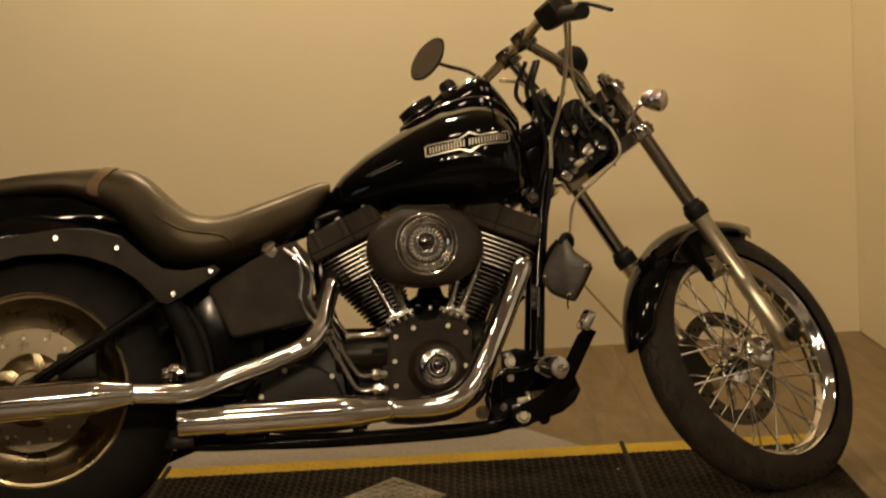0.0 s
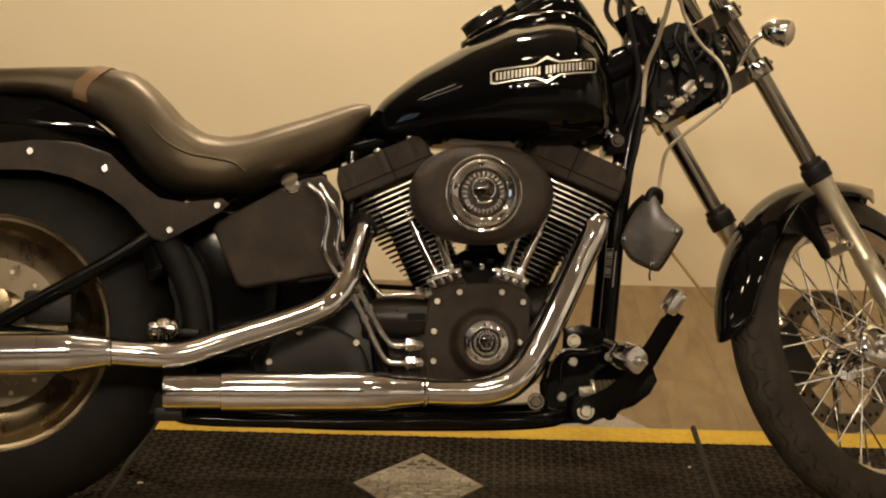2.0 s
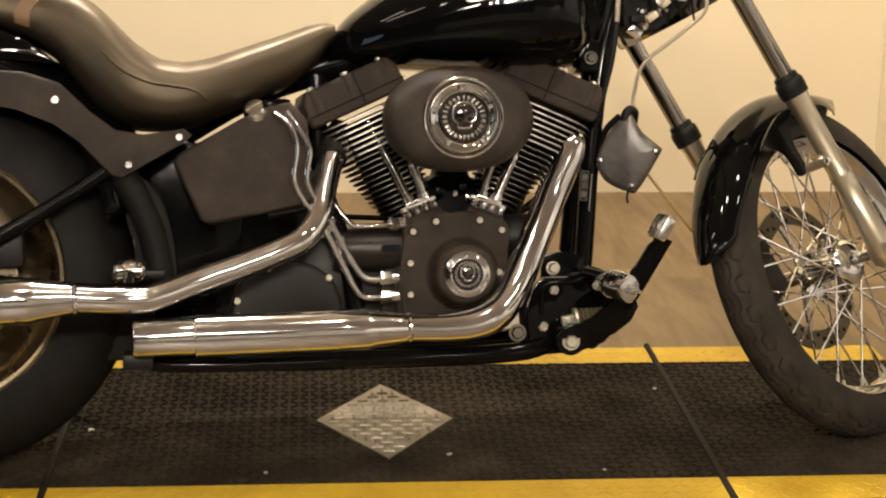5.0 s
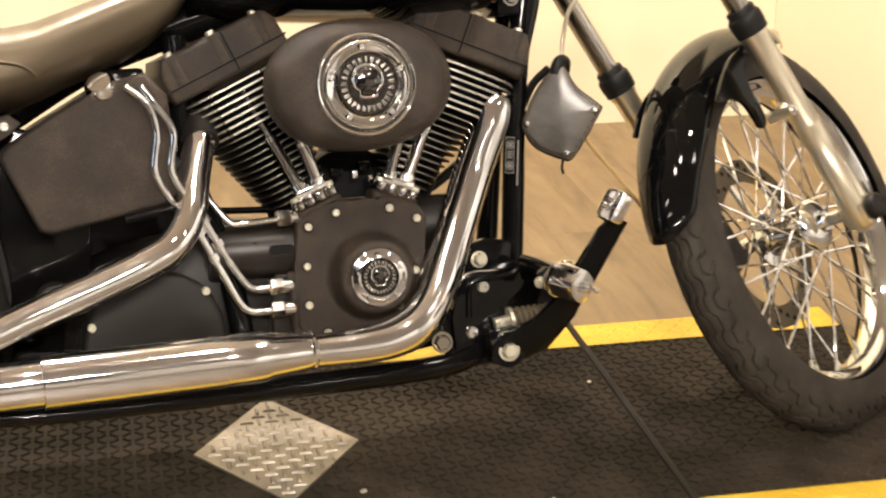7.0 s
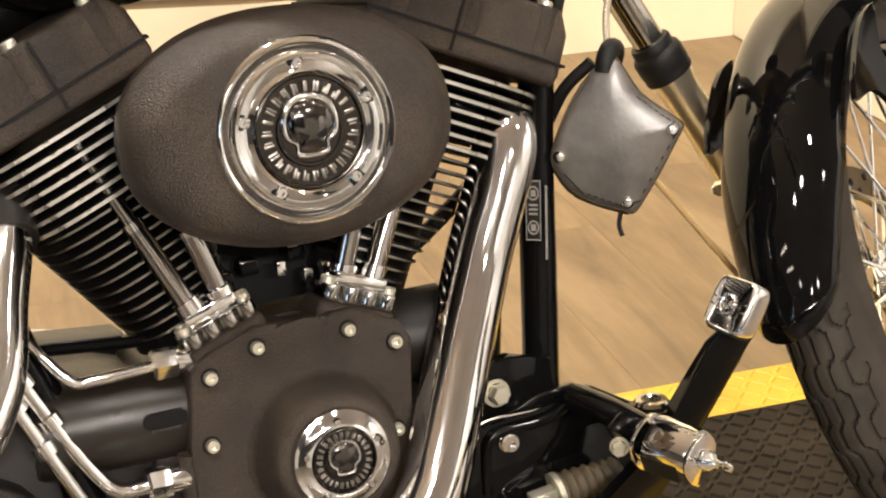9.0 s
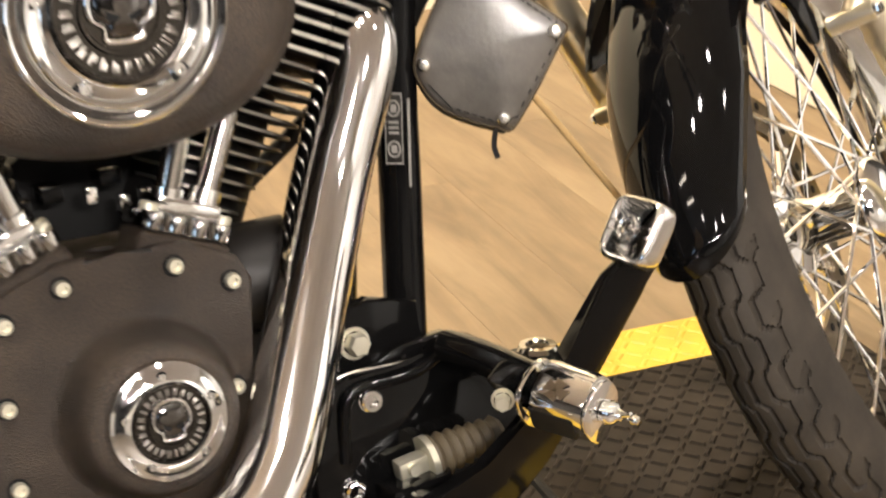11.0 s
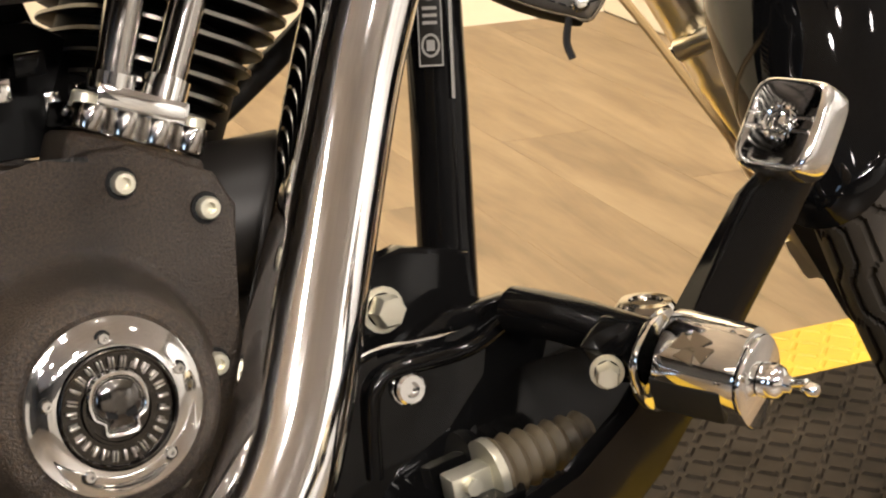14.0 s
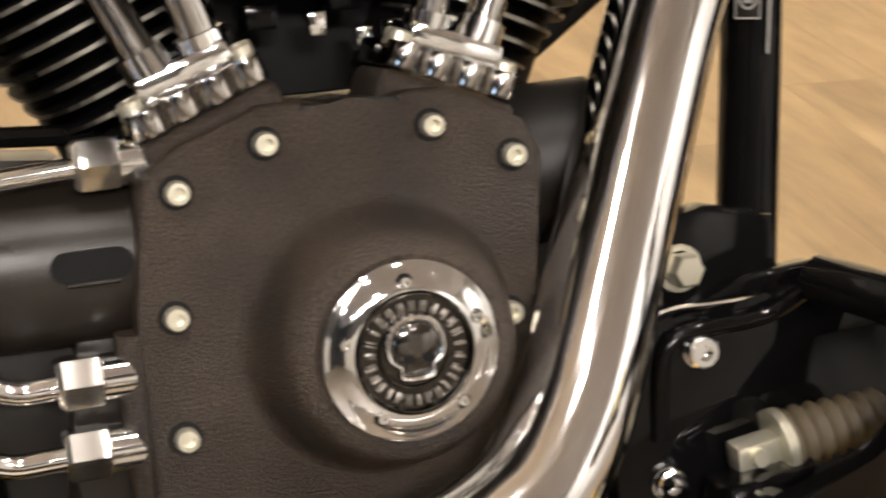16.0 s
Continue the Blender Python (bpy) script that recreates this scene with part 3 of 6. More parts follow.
for k in range(40):
    a = 2 * math.pi * k / 40
    side = -1 if k % 2 else 1
    lean = 0.95 if (k // 2) % 2 else -0.95
    p0 = Vector((0.043 * math.cos(a + lean), side * 0.042, 0.043 * math.sin(a + lean)))
    p1 = Vector(((RIM_F - 0.024) * math.cos(a), side * 0.006, (RIM_F - 0.024) * math.sin(a)))
    d = p1 - p0
    m = AXLE_F @ Matrix.Translation(p0) @ Vector((0, 0, 1)).rotation_difference(d.normalized()).to_matrix().to_4x4() @ Matrix.Diagonal((1, 1, d.length / 0.205, 1))
    share("spoke", spoke_me, fw, m)
    share("nipple", nip_me, fw, m)


def disc_mesh(r0, r1, y0, y1, seg=72):
    return lathe([(r0, y0), (r1, y0), (r1, y1), (r0, y1)], None, seg, True)


disc = part("brake_disc", moved(disc_mesh(0.108, 0.146, 0.058, 0.063), AXLE_F), M_FDISC, fw, "drilled steel brake disc")
# solid dark plug; the shade of a drilled hole put into its colour
hole_me = mesh_of(lathe([(0, 0), (0.0044, 0), (0.0044, 0.007), (0, 0.007)], None, 10), "hole", M_DARK)
for k in range(45):
    a = 2 * math.pi * k / 45
    r = (0.117, 0.127, 0.137)[k % 3]
    share("vent_hole", hole_me, disc, AXLE_F @ Matrix.Translation((r * math.cos(a), 0.057, r * math.sin(a))))
part("disc_carrier", moved(merge(*[tube([(0.04 * math.cos(a), 0.058, 0.04 * math.sin(a)), (0.112 * math.cos(a + 0.25), 0.06, 0.112 * math.sin(a + 0.25))], 0.007, 8, smooth=False) for a in (2 * math.pi * k / 5 for k in range(5))]), AXLE_F), M_ALU_POL, fw)
part("brake_caliper", moved(box(-0.165, -0.075, 0.04, 0.09, 0.01, 0.125, 0.012), AXLE_F), M_SATIN, bike, "satin black front brake caliper")
part("axle", lathe([(0, -0.168), (0.013, -0.168), (0.016, -0.163), (0.016, -0.15), (0.011, -0.148), (0.011, 0.16), (0, 0.16)], AXLE_F, 18), M_ALU_POL, bike, "steel axle with round end")
part("axle_cap", lathe([(0, -0.176), (0.014, -0.175), (0.02, -0.17), (0.0215, -0.162), (0.0205, -0.156), (0, -0.156)], AXLE_F @ Matrix.Translation((-0.008, 0, 0)), 28), M_SATIN, bike, "domed black axle cover")

# fork legs: slim dark chrome tube, dust collar, cast slider
for s in (-1, 1):
    y = 0.132 * s
    m = STEER @ Matrix.Translation((-0.007, y, 0)) @ Matrix.Rotation(math.pi / 2, 4, "X")
    leg = part("fork_leg", lathe([(0, 0.35), (0.0185, 0.35), (0.0185, 0.2), (0.0172, 0.196), (0.0172, -0.03), (0, -0.03)], m, 32), M_SMOKE, bike, "polished chrome fork tube with aluminium slider")
    part("slider", lathe([(0, -0.016), (0.0215, -0.016), (0.0232, -0.02), (0.0232, -0.044), (0.0212, -0.05), (0.0205, -0.1), (0.0205, -0.2), (0.0222, -0.205), (0.0222, -0.212), (0.0212, -0.216), (0.0212, -0.262), (0.0242, -0.268), (0.0246, -0.35), (0.0262, -0.366), (0.025, -0.392), (0.017, -0.404), (0, -0.404)], m, 40), M_ALU, leg, "brushed aluminium lower slider")
    part("dust_collar", lathe([(0.017, 0.006), (0.0215, 0.006), (0.0228, 0.003), (0.0228, -0.004), (0.0262, -0.007), (0.0275, -0.011), (0.0275, -0.026), (0.0262, -0.029), (0.0272, -0.033), (0.0262, -0.037), (0.02, -0.037)], m, 32), M_SOFT, leg, "black rubber dust collar")
    part("axle_clamp", moved(box(-0.03, 0.014, y - 0.023, y + 0.023, -0.398, -0.352, 0.011), STEER), M_ALU, leg)
    part("pinch_bolt", moved(hex_bolt(0.0048, 0.007), STEER @ Matrix.Translation((0.012, y, -0.372)) @ Matrix.Rotation(-math.pi / 2, 4, "Z")), M_ZINC, leg)
    part("fork_cap", lathe([(0, 0.372), (0.011, 0.372), (0.013, 0.364), (0.018, 0.361), (0.018, 0.349), (0, 0.349)], m, 24), M_CHROME, leg)
    part("stem_collar", lathe([(0.0175, 0.19), (0.023, 0.19), (0.0245, 0.194), (0.0245, 0.216), (0.023, 0.22), (0.0175, 0.22)], m, 28), M_CHROME, leg, "chrome clamp collar")
    lug = merge(tube([(-0.01, y * 0.96, -0.158), (-0.036, y * 0.9, -0.168)], 0.0105, 14, smooth=False), tube([(-0.038, y * 1.06, -0.168), (-0.038, y * 0.74, -0.168)], 0.0088, 14, smooth=False))
    part("fender_lug", moved(lug, STEER), M_ALU, leg)
    part("lug_bolt", moved(hex_bolt(0.0052, 0.007), STEER @ Matrix.Translation((-0.038, y * 1.06, -0.168)) @ Matrix.Rotation(math.pi if s < 0 else 0, 4, "Z")), M_CHROME, leg)

for h, nm in ((0.325, "upper_clamp"), (0.205, "lower_clamp")):
    bm = prism(round_poly([(-0.05, -0.05), (-0.022, -0.15), (-0.006, -0.158), (0.012, -0.148), (0.022, -0.05), (0.022, 0.05), (0.012, 0.148), (-0.006, 0.158), (-0.022, 0.15), (-0.05, 0.05)]), h - 0.017, h + 0.015, 0.006)
    bm.transform(Matrix(((1, 0, 0, 0), (0, 0, 1, 0), (0, 1, 0, 0), (0, 0, 0, 1))))
    part(nm, moved(bm, STEER), M_SMOKE, bike, "fork clamp joining both legs")
    for s in (-1, 1):
        for dx in (-0.016, 0.014):
            part("clamp_bolt", moved(socket_bolt(0.0048, 0.006), STEER @ Matrix.Translation((dx, s * 0.148, h)) @ Matrix.Rotation(math.pi if s < 0 else 0, 4, "Z")), M_CHROME, bike)

# front fender wraps the tyre between the legs
fbm = bmesh.new()
rings = []
for i in range(33):
    a = radians(40 + (151 - 40) * i / 32)
    flare = max(0.0, (i - 24) / 8)
    tipf = max(0.0, (6 - i) / 6)
    R = 0.356 + 0.008 * flare + 0.03 * tipf**1.5
    hw = 0.066 - 0.02 * flare - 0.054 * tipf**1.6
    ring = []
    for j in range(17):
        v = -1 + 2 * j / 16
        y = hw * math.sin(v * 1.35) / math.sin(1.35)
        r = R - (0.085 + 0.035 * math.sin(math.pi * min(1, i / 30))) * (1 - math.cos(v * 1.35)) * 0.62
        e = a - radians(7) * flare**2 * v * v
        ring.append(fbm.verts.new((r * math.cos(e), y, r * math.sin(e))))
    rings.append(ring)
for a, b in zip(rings, rings[1:]):
    for j in range(16):
        fbm.faces.new((a[j], a[j + 1], b[j + 1], b[j]))
ff = part("front_fender", moved(fbm, AXLE_F), M_PAINT, bike, "glossy black front fender")
sol = ff.modifiers.new("thick", "SOLIDIFY")
sol.thickness = 0.0035
for s in (-1, 1):
    part("fender_bracket", moved(prism(round_poly([(-0.12, 0.29), (-0.03, 0.318), (0.03, 0.312), (0.0, 0.292), (-0.02, 0.262), (-0.02, 0.215), (-0.036, 0.198), (-0.055, 0.208), (-0.052, 0.24), (-0.07, 0.27)], 3), s * 0.079, s * 0.085, 0.002), AXLE_F), M_FRAME, ff)

# handlebar, risers, controls
for s in (-1, 1):
    part("riser", moved(tube([(0.008 - s * 0.008, s * 0.05, 0.345), (-0.008 - s * 0.012, s * 0.05, 0.435), (-0.05 + s * 0.02, s * 0.052, 0.535)], 0.0135, 14), STEER), M_SMOKE, bike, "chrome handlebar riser")
    part("riser_clamp", moved(box(-0.073 + s * 0.02, -0.027 + s * 0.02, s * 0.052 - 0.02, s * 0.052 + 0.02, 0.52, 0.565, 0.008), STEER), M_SMOKE, bike)
part("handlebar", moved(tube([(-0.265, -0.38, 0.475), (-0.217, -0.3, 0.503), (-0.147, -0.2, 0.536), (-0.07, -0.05, 0.542), (-0.03, 0.052, 0.546), (-0.01, 0.12, 0.545), (-0.005, 0.2, 0.54), (-0.03, 0.3, 0.51), (-0.05, 0.36, 0.49)], 0.0127, 14, 6), STEER), M_SMOKE, bike, "dark chrome drag handlebar")
for s in (-1, 1):
    part("grip", moved(tube([(-0.03, 0.3, 0.51), (-0.055, 0.385, 0.483)] if s > 0 else [(-0.225, -0.315, 0.498), (-0.275, -0.4, 0.468)], 0.0175, 14, smooth=False), STEER), M_SOFT, bike, "black rubber grip")
    part("switch_housing", moved(box(-0.045, 0.005, 0.23, 0.283, 0.5, 0.55, 0.01) if s > 0 else box(-0.225, -0.175, -0.3, -0.245, 0.49, 0.545, 0.012), STEER), M_SATIN, bike)
part("control_lever", tube([(1.22, -0.26, 1.085), (1.245, -0.3, 1.09), (1.27, -0.335, 1.086), (1.314, -0.4, 1.052)], 0.005, 10), M_SATIN, bike, "black brake lever")
part("brake_reservoir", moved(box(-0.195, -0.13, -0.285, -0.215, 0.5, 0.555, 0.012), STEER), M_SATIN, bike, "black front brake reservoir")
part("gauge_housing", moved(lathe([(0, -0.028), (0.026, -0.026), (0.034, -0.012), (0.034, 0.012), (0.026, 0.026), (0, 0.03)], None, 28), STEER @ Matrix.Translation((0.055, -0.03, 0.447)) @ Matrix.Rotation(radians(70), 4, "Z") @ Matrix.Scale(1.12, 4)), M_RUBBER, bike, "round black housing above the fork clamp")
part("housing_post", moved(tube([(0.015, -0.05, 0.35), (0.045, -0.035, 0.43)], 0.014, 10, smooth=False), STEER), M_SATIN, bike)
mir = part("mirror", tube([(0.985, 0.30, 1.118), (1.02, 0.30, 1.105), (1.06, 0.29, 1.09), (1.09, 0.22, 1.05)], 0.005, 8), M_SATIN, bike, "oval rear-view mirror on a thin stem")

# headlamp, lower fork covers, ignition clutter
hl = part("headlamp", lathe([(0, -0.085), (0.03, -0.08), (0.06, -0.055), (0.078, -0.01), (0.082, 0.03), (0.084, 0.045), (0.078, 0.05), (0.0, 0.056)], STEER @ Matrix.Translation((0.06, 0.02, 0.27)) @ Matrix.Rotation(-math.pi / 2, 4, "Z") @ Matrix.Scale(0.62, 4), 40), M_RUBBER, bike, "black bullet headlamp shell")
part("trim_ring", lathe([(0.084, 0.042), (0.089, 0.045), (0.087, 0.058), (0.078, 0.056)], STEER @ Matrix.Translation((0.06, 0.02, 0.27)) @ Matrix.Rotation(-math.pi / 2, 4, "Z") @ Matrix.Scale(0.62, 4), 40), M_SATIN, hl)
sig = part("turn_signal", lathe([(0, -0.05), (0.012, -0.047), (0.024, -0.034), (0.031, -0.012), (0.033, 0.008), (0.032, 0.014), (0.029, 0.016), (0, 0.016)], along((1.457, -0.113, 0.906), (0.88, -0.4, -0.22)) @ Matrix.Scale(0.84, 4), 28), M_CHROME, bike, "chrome bullet turn signal on a short stalk")
part("lens", lathe([(0.029, 0.014), (0.027, 0.019), (0.015, 0.026), (0, 0.028)], along((1.457, -0.113, 0.906), (0.88, -0.4, -0.22)) @ Matrix.Scale(0.84, 4), 24), M_LENS, sig, "smoky pale lens")
part("stalk", tube([(1.43, -0.1, 0.905), (1.412, -0.095, 0.896), (1.396, -0.085, 0.872), (1.386, -0.07, 0.85)], 0.0058, 10), M_CHROME, sig)
sig2 = part("turn_signal", lathe([(0, -0.05), (0.012, -0.047), (0.024, -0.034), (0.031, -0.012), (0.033, 0.008), (0.032, 0.014), (0, 0.02)], STEER @ Matrix.Translation((0, 0.214, 0.24)) @ Matrix.Rotation(math.pi / 2, 4, "Z"), 28), M_CHROME, bike, "chrome bullet turn signal on a short stalk")
part("stalk", moved(tube([(0, 0.14, 0.205), (0, 0.2, 0.235)], 0.0065, 10, smooth=False), STEER), M_CHROME, sig2)

# mirror head, reached by its stem
MIRM = Matrix.Translation((0.965, 0.30, 1.126)) @ Matrix.Rotation(radians(36), 4, "Y") @ Matrix.Rotation(radians(-25), 4, "Z")
part("mirror_shell", moved(lathe([(0, 0.018), (0.6, 0.014), (0.92, 0.004), (1.0, -0.006), (0.97, -0.009), (0.9, -0.008), (0, -0.008)], Matrix.Diagonal((0.034, 1, 0.064, 1)), 36), MIRM), M_SATIN, mir)
part("mirror_glass", moved(lathe([(0, -0.0095), (0.92, -0.0095), (0.92, -0.0085), (0, -0.0085)], Matrix.Diagonal((0.034, 1, 0.064, 1)), 36), MIRM), M_MIRROR, mir, "oval mirror glass")

# steering head and frame
part("steering_head", tube([(1.185, 0, 0.955), (1.295, 0, 0.765)], 0.034, 20, smooth=False), M_FRAME, bike, "black steering head")
for s in (-1, 1):
    part("frame_downtube", tube([(1.235, -0.018 + 0.012 * (s + 1), 0.86), (1.19, -0.025 + 0.03 * (s + 1), 0.735), (1.16, -0.03 + 0.05 * (s + 1), 0.551), (1.147, -0.035 + 0.06 * (s + 1), 0.425), (1.136, -0.04 + 0.065 * (s + 1), 0.321), (1.12, -0.06 + 0.075 * (s + 1), 0.245), (1.06, -0.1 + 0.1 * (s + 1), 0.2), (0.96, -0.13 + 0.13 * (s + 1), 0.183), (0.62, -0.135 + 0.135 * (s + 1), 0.184), (0.36, -0.13 + 0.13 * (s + 1), 0.2)], 0.0168, 18), M_FRAME, bike, "black painted frame tube")
part("frame_backbone", tube([(1.2, 0, 0.87), (1.0, 0, 0.78), (0.75, 0, 0.72), (0.55, 0, 0.66), (0.40, 0, 0.58)], 0.03, 16), M_FRAME, bike, "black frame backbone")
part("seat_post", tube([(0.655, -0.06, 0.68), (0.66, -0.07, 0.5), (0.70, -0.08, 0.36), (0.72, -0.09, 0.2)], 0.017, 14), M_FRAME, bike)
part("swingarm_stay", tube([(0.30, -0.135, 0.525), (0.21, -0.135, 0.468), (0.075, -0.135, 0.393), (0.0, -0.13, 0.35)], 0.014, 14), M_FRAME, bike, "black triangulated swingarm tube")
part("swingarm", tube([(0.5, -0.03, 0.30), (0.38, -0.1, 0.30), (0.3, -0.125, 0.305), (0.0, -0.13, 0.343)], 0.02, 14), M_FRAME, bike, "black swingarm lower tube")
part("swingarm_post", tube([(0.31, -0.12, 0.53), (0.36, -0.115, 0.42), (0.38, -0.11, 0.30)], 0.024, 14), M_RUBBER, bike)
part("inner_fender", prism(round_poly([(0.29, 0.52), (0.36, 0.50), (0.395, 0.42), (0.40, 0.32), (0.36, 0.28), (0.335, 0.34), (0.33, 0.42)]), -0.11, 0.11, 0.006), M_RUBBER, bike, "black inner fender")
part("swingarm_pivot_block", prism([(0.36, 0.2), (0.5, 0.2), (0.52, 0.44), (0.48, 0.56), (0.36, 0.58)], -0.07, 0.09, 0.006), M_FRAME, bike, "black frame casting at the swingarm pivot")
part("pivot_cap", lathe([(0, 0), (0.024, 0), (0.026, 0.004), (0.02, 0.01), (0, 0.011)], at_y(0.46, -0.07, 0.33), 28), M_SATIN, bike)
part("lower_plate", prism([(0.38, 0.2), (0.52, 0.2), (0.5, 0.26), (0.4, 0.27)], -0.12, -0.1, 0.004), M_FRAME, bike)

# rear wheel
M_RIMR = mat("dull_brushed_aluminium_wheel", (0.38, 0.31, 0.2), 0.24, 1)
M_ROTOR = mat("rear_rotor_steel", (0.24, 0.2, 0.14), 0.3, 1)
rough_var(M_ROTOR, 30, 0.22, 0.42, 5)
rough_var(M_RIMR, 14, 0.2, 0.4, 5)
AXR = Matrix.Translation((0, 0, 0.343))
rw = part("rear_wheel", lathe([(0.0, -0.07), (0.03, -0.07), (0.034, -0.06), (0.06, -0.055), (0.075, -0.05), (0.1, -0.044), (0.15, -0.046), (0.178, -0.054), (0.194, -0.07), (0.2035, -0.086), (0.206, -0.09), (0.212, -0.091), (0.218, -0.0985), (0.224, -0.1), (0.226, -0.094), (0.226, 0.094), (0.216, 0.098), (0.19, 0.06), (0.1, 0.046), (0.06, 0.06), (0.03, 0.08), (0.0, 0.08)], AXR, 96), M_RIMR, bike, "solid brushed aluminium disc wheel")
part("rim_lip", lathe([(0.2135, -0.0935), (0.218, -0.1005), (0.2235, -0.1025), (0.227, -0.097), (0.2235, -0.094), (0.218, -0.0925)], AXR, 96, True), M_ALU_POL, rw, "bright polished rim lip")
part("tyre", moved(tyre_mesh(0.217, 0.334, 0.104, rear_tread, 300), AXR), M_RUBBER, rw, "wide black rear tyre", 30)
rd = part("brake_disc", lathe([(0.082, -0.092), (0.137, -0.092), (0.137, -0.098), (0.082, -0.098)], AXR, 72, True), M_ROTOR, rw, "steel rear brake disc")
part("disc_hub", lathe([(0.0, -0.07), (0.044, -0.07), (0.046, -0.094), (0.04, -0.1), (0.0, -0.1)], AXR, 40), M_ROTOR, rd)
arm_bm = prism([(0.036, -0.012), (0.06, -0.014), (0.078, -0.002), (0.09, 0.018), (0.074, 0.022), (0.06, 0.008), (0.038, 0.012)], -0.0965, -0.09, 0.002)
arm_me = mesh_of(arm_bm, "disc_arm", M_RIMR)
for k in range(5):
    share("disc_arm", arm_me, rd, AXR @ Matrix.Rotation(2 * math.pi * k / 5, 4, "Y"))
bolt_me = mesh_of(socket_bolt(0.0042, 0.003), "bolt", M_ZINC)
for k in range(15):
    a = 2 * math.pi * k / 15
    share("rim_bolt", bolt_me, rw, AXR @ Matrix.Translation((0.116 * math.cos(a), -0.098, 0.116 * math.sin(a))) @ Matrix.Rotation(math.pi, 4, "Z"))
part("rear_caliper", box(0.06, 0.15, -0.128, -0.085, 0.36, 0.42, 0.012), M_SATIN, bike, "black rear brake caliper")
part("rear_axle_nut", moved(hex_bolt(0.016, 0.014), at_y(0, -0.148, 0.343)), M_CHROME, bike)

# rear fender, struts, seat
fbm = bmesh.new()
rings = []
for i in range(41):
    a = radians(18 + 150 * i / 40)
    R = 0.425 - 0.03 * max(0, (6 - i) / 6)
    ring = []
    for j in range(15):
        v = -1 + 2 * j / 14
        ring.append(fbm.verts.new(((R - 0.17 * (1 - math.cos(v * 1.3)) * 0.75) * math.cos(a), 0.142 * math.sin(v * 1.3) / math.sin(1.3), 0.343 + (R - 0.17 * (1 - math.cos(v * 1.3)) * 0.75) * math.sin(a))))
    rings.append(ring)
for a, b in zip(rings, rings[1:]):
    for j in range(14):
        fbm.faces.new((a[j], a[j + 1], b[j + 1], b[j]))
rf = part("rear_fender", fbm, M_PAINT, bike, "glossy black rear fender")
sol = rf.modifiers.new("thick", "SOLIDIFY")
sol.thickness = 0.003
STRUT = [(-0.28, 0.55), (-0.2, 0.625), (-0.1, 0.668), (0.0, 0.682), (0.09, 0.691), (0.16, 0.687), (0.219, 0.667), (0.268, 0.618), (0.307, 0.583), (0.356, 0.575), (0.42, 0.589), (0.435, 0.577), (0.42, 0.563), (0.317, 0.507), (0.297, 0.512), (0.248, 0.569), (0.209, 0.603), (0.15, 0.628), (0.092, 0.641), (0.0, 0.638), (-0.1, 0.622), (-0.2, 0.575), (-0.26, 0.525)]
for s in (-1, 1):
    st = part("fender_strut", prism(STRUT, s * 0.158, s * 0.142, 0.004), M_WRINKLE, bike, "matt black curved fender strut")
    if s < 0:
        for bx, bz in ((0.413, 0.574), (0.328, 0.529), (0.211, 0.639), (0.078, 0.67), (-0.12, 0.645)):
            share("strut_bolt", mesh_of(socket_bolt(0.0066, 0.006), "bolt", M_ALU_POL), st, at_y(bx, -0.158, bz))

part("seat_base", prism([(-0.3, 0.7), (-0.16, 0.752), (-0.08, 0.772), (0.0, 0.778), (0.1, 0.772), (0.17, 0.742), (0.22, 0.7), (0.1, 0.715), (0.0, 0.73), (-0.1, 0.715), (-0.3, 0.64)], -0.105, 0.105, 0.01), M_PAINT, bike, "black seat base on the rear fender")
TOP = [(-0.14, 0.79), (-0.13, 0.816), (-0.05, 0.829), (0.0, 0.833), (0.1, 0.836), (0.176, 0.838), (0.248, 0.827), (0.279, 0.808), (0.31, 0.777), (0.341, 0.742), (0.382, 0.712), (0.424, 0.705), (0.465, 0.711), (0.57, 0.744), (0.643, 0.769), (0.674, 0.776), (0.69, 0.77)]
BOT = [(-0.14, 0.77), (-0.05, 0.777), (0.03, 0.779), (0.09, 0.775), (0.164, 0.747), (0.208, 0.717), (0.237, 0.678), (0.277, 0.623), (0.316, 0.597), (0.355, 0.588), (0.405, 0.589), (0.454, 0.598), (0.503, 0.618), (0.573, 0.643), (0.623, 0.668), (0.663, 0.705), (0.69, 0.745)]
HALF = [(-0.14, 0.07), (-0.12, 0.09), (-0.03, 0.1), (0.05, 0.11), (0.17, 0.115), (0.25, 0.135), (0.33, 0.165), (0.42, 0.17), (0.5, 0.15), (0.58, 0.12), (0.65, 0.098), (0.69, 0.085)]
secs = []
for i in range(61):
    x = -0.14 + 0.83 * i / 60
    zt, zb, hw = soft_lerp(TOP, x, 0.008), soft_lerp(BOT, x, 0.012), soft_lerp(HALF, x, 0.03)
    end = min(1.0, (i + 1.5) / 4, (61.5 - i) / 4)
    h = zt - zb
    sec = []
    for k in range(36):
        a = 2 * math.pi * k / 36
        c, s = math.cos(a), math.sin(a)
        y = hw * sup(c, 4.2 if s > 0 else 2.6) * (0.9 + 0.1 * end)
        z = zb + h * 0.42 + (h * 0.58 if s > 0 else h * 0.42) * sup(s, 3.2 if s > 0 else 2.6)
        sec.append((x, y, z))
    secs.append(sec)
seat = part("seat", loft(secs), M_LEATHER, bike, "stepped black vinyl solo and pillion seat", 60)
seam = [(0.29, -0.148, 0.72), (0.32, -0.163, 0.69), (0.36, -0.1705, 0.668), (0.40, -0.172, 0.66), (0.44, -0.166, 0.652), (0.462, -0.162, 0.636)]
part("seam_piping", tube(seam, 0.0022, 8), M_LEATHER, seat)
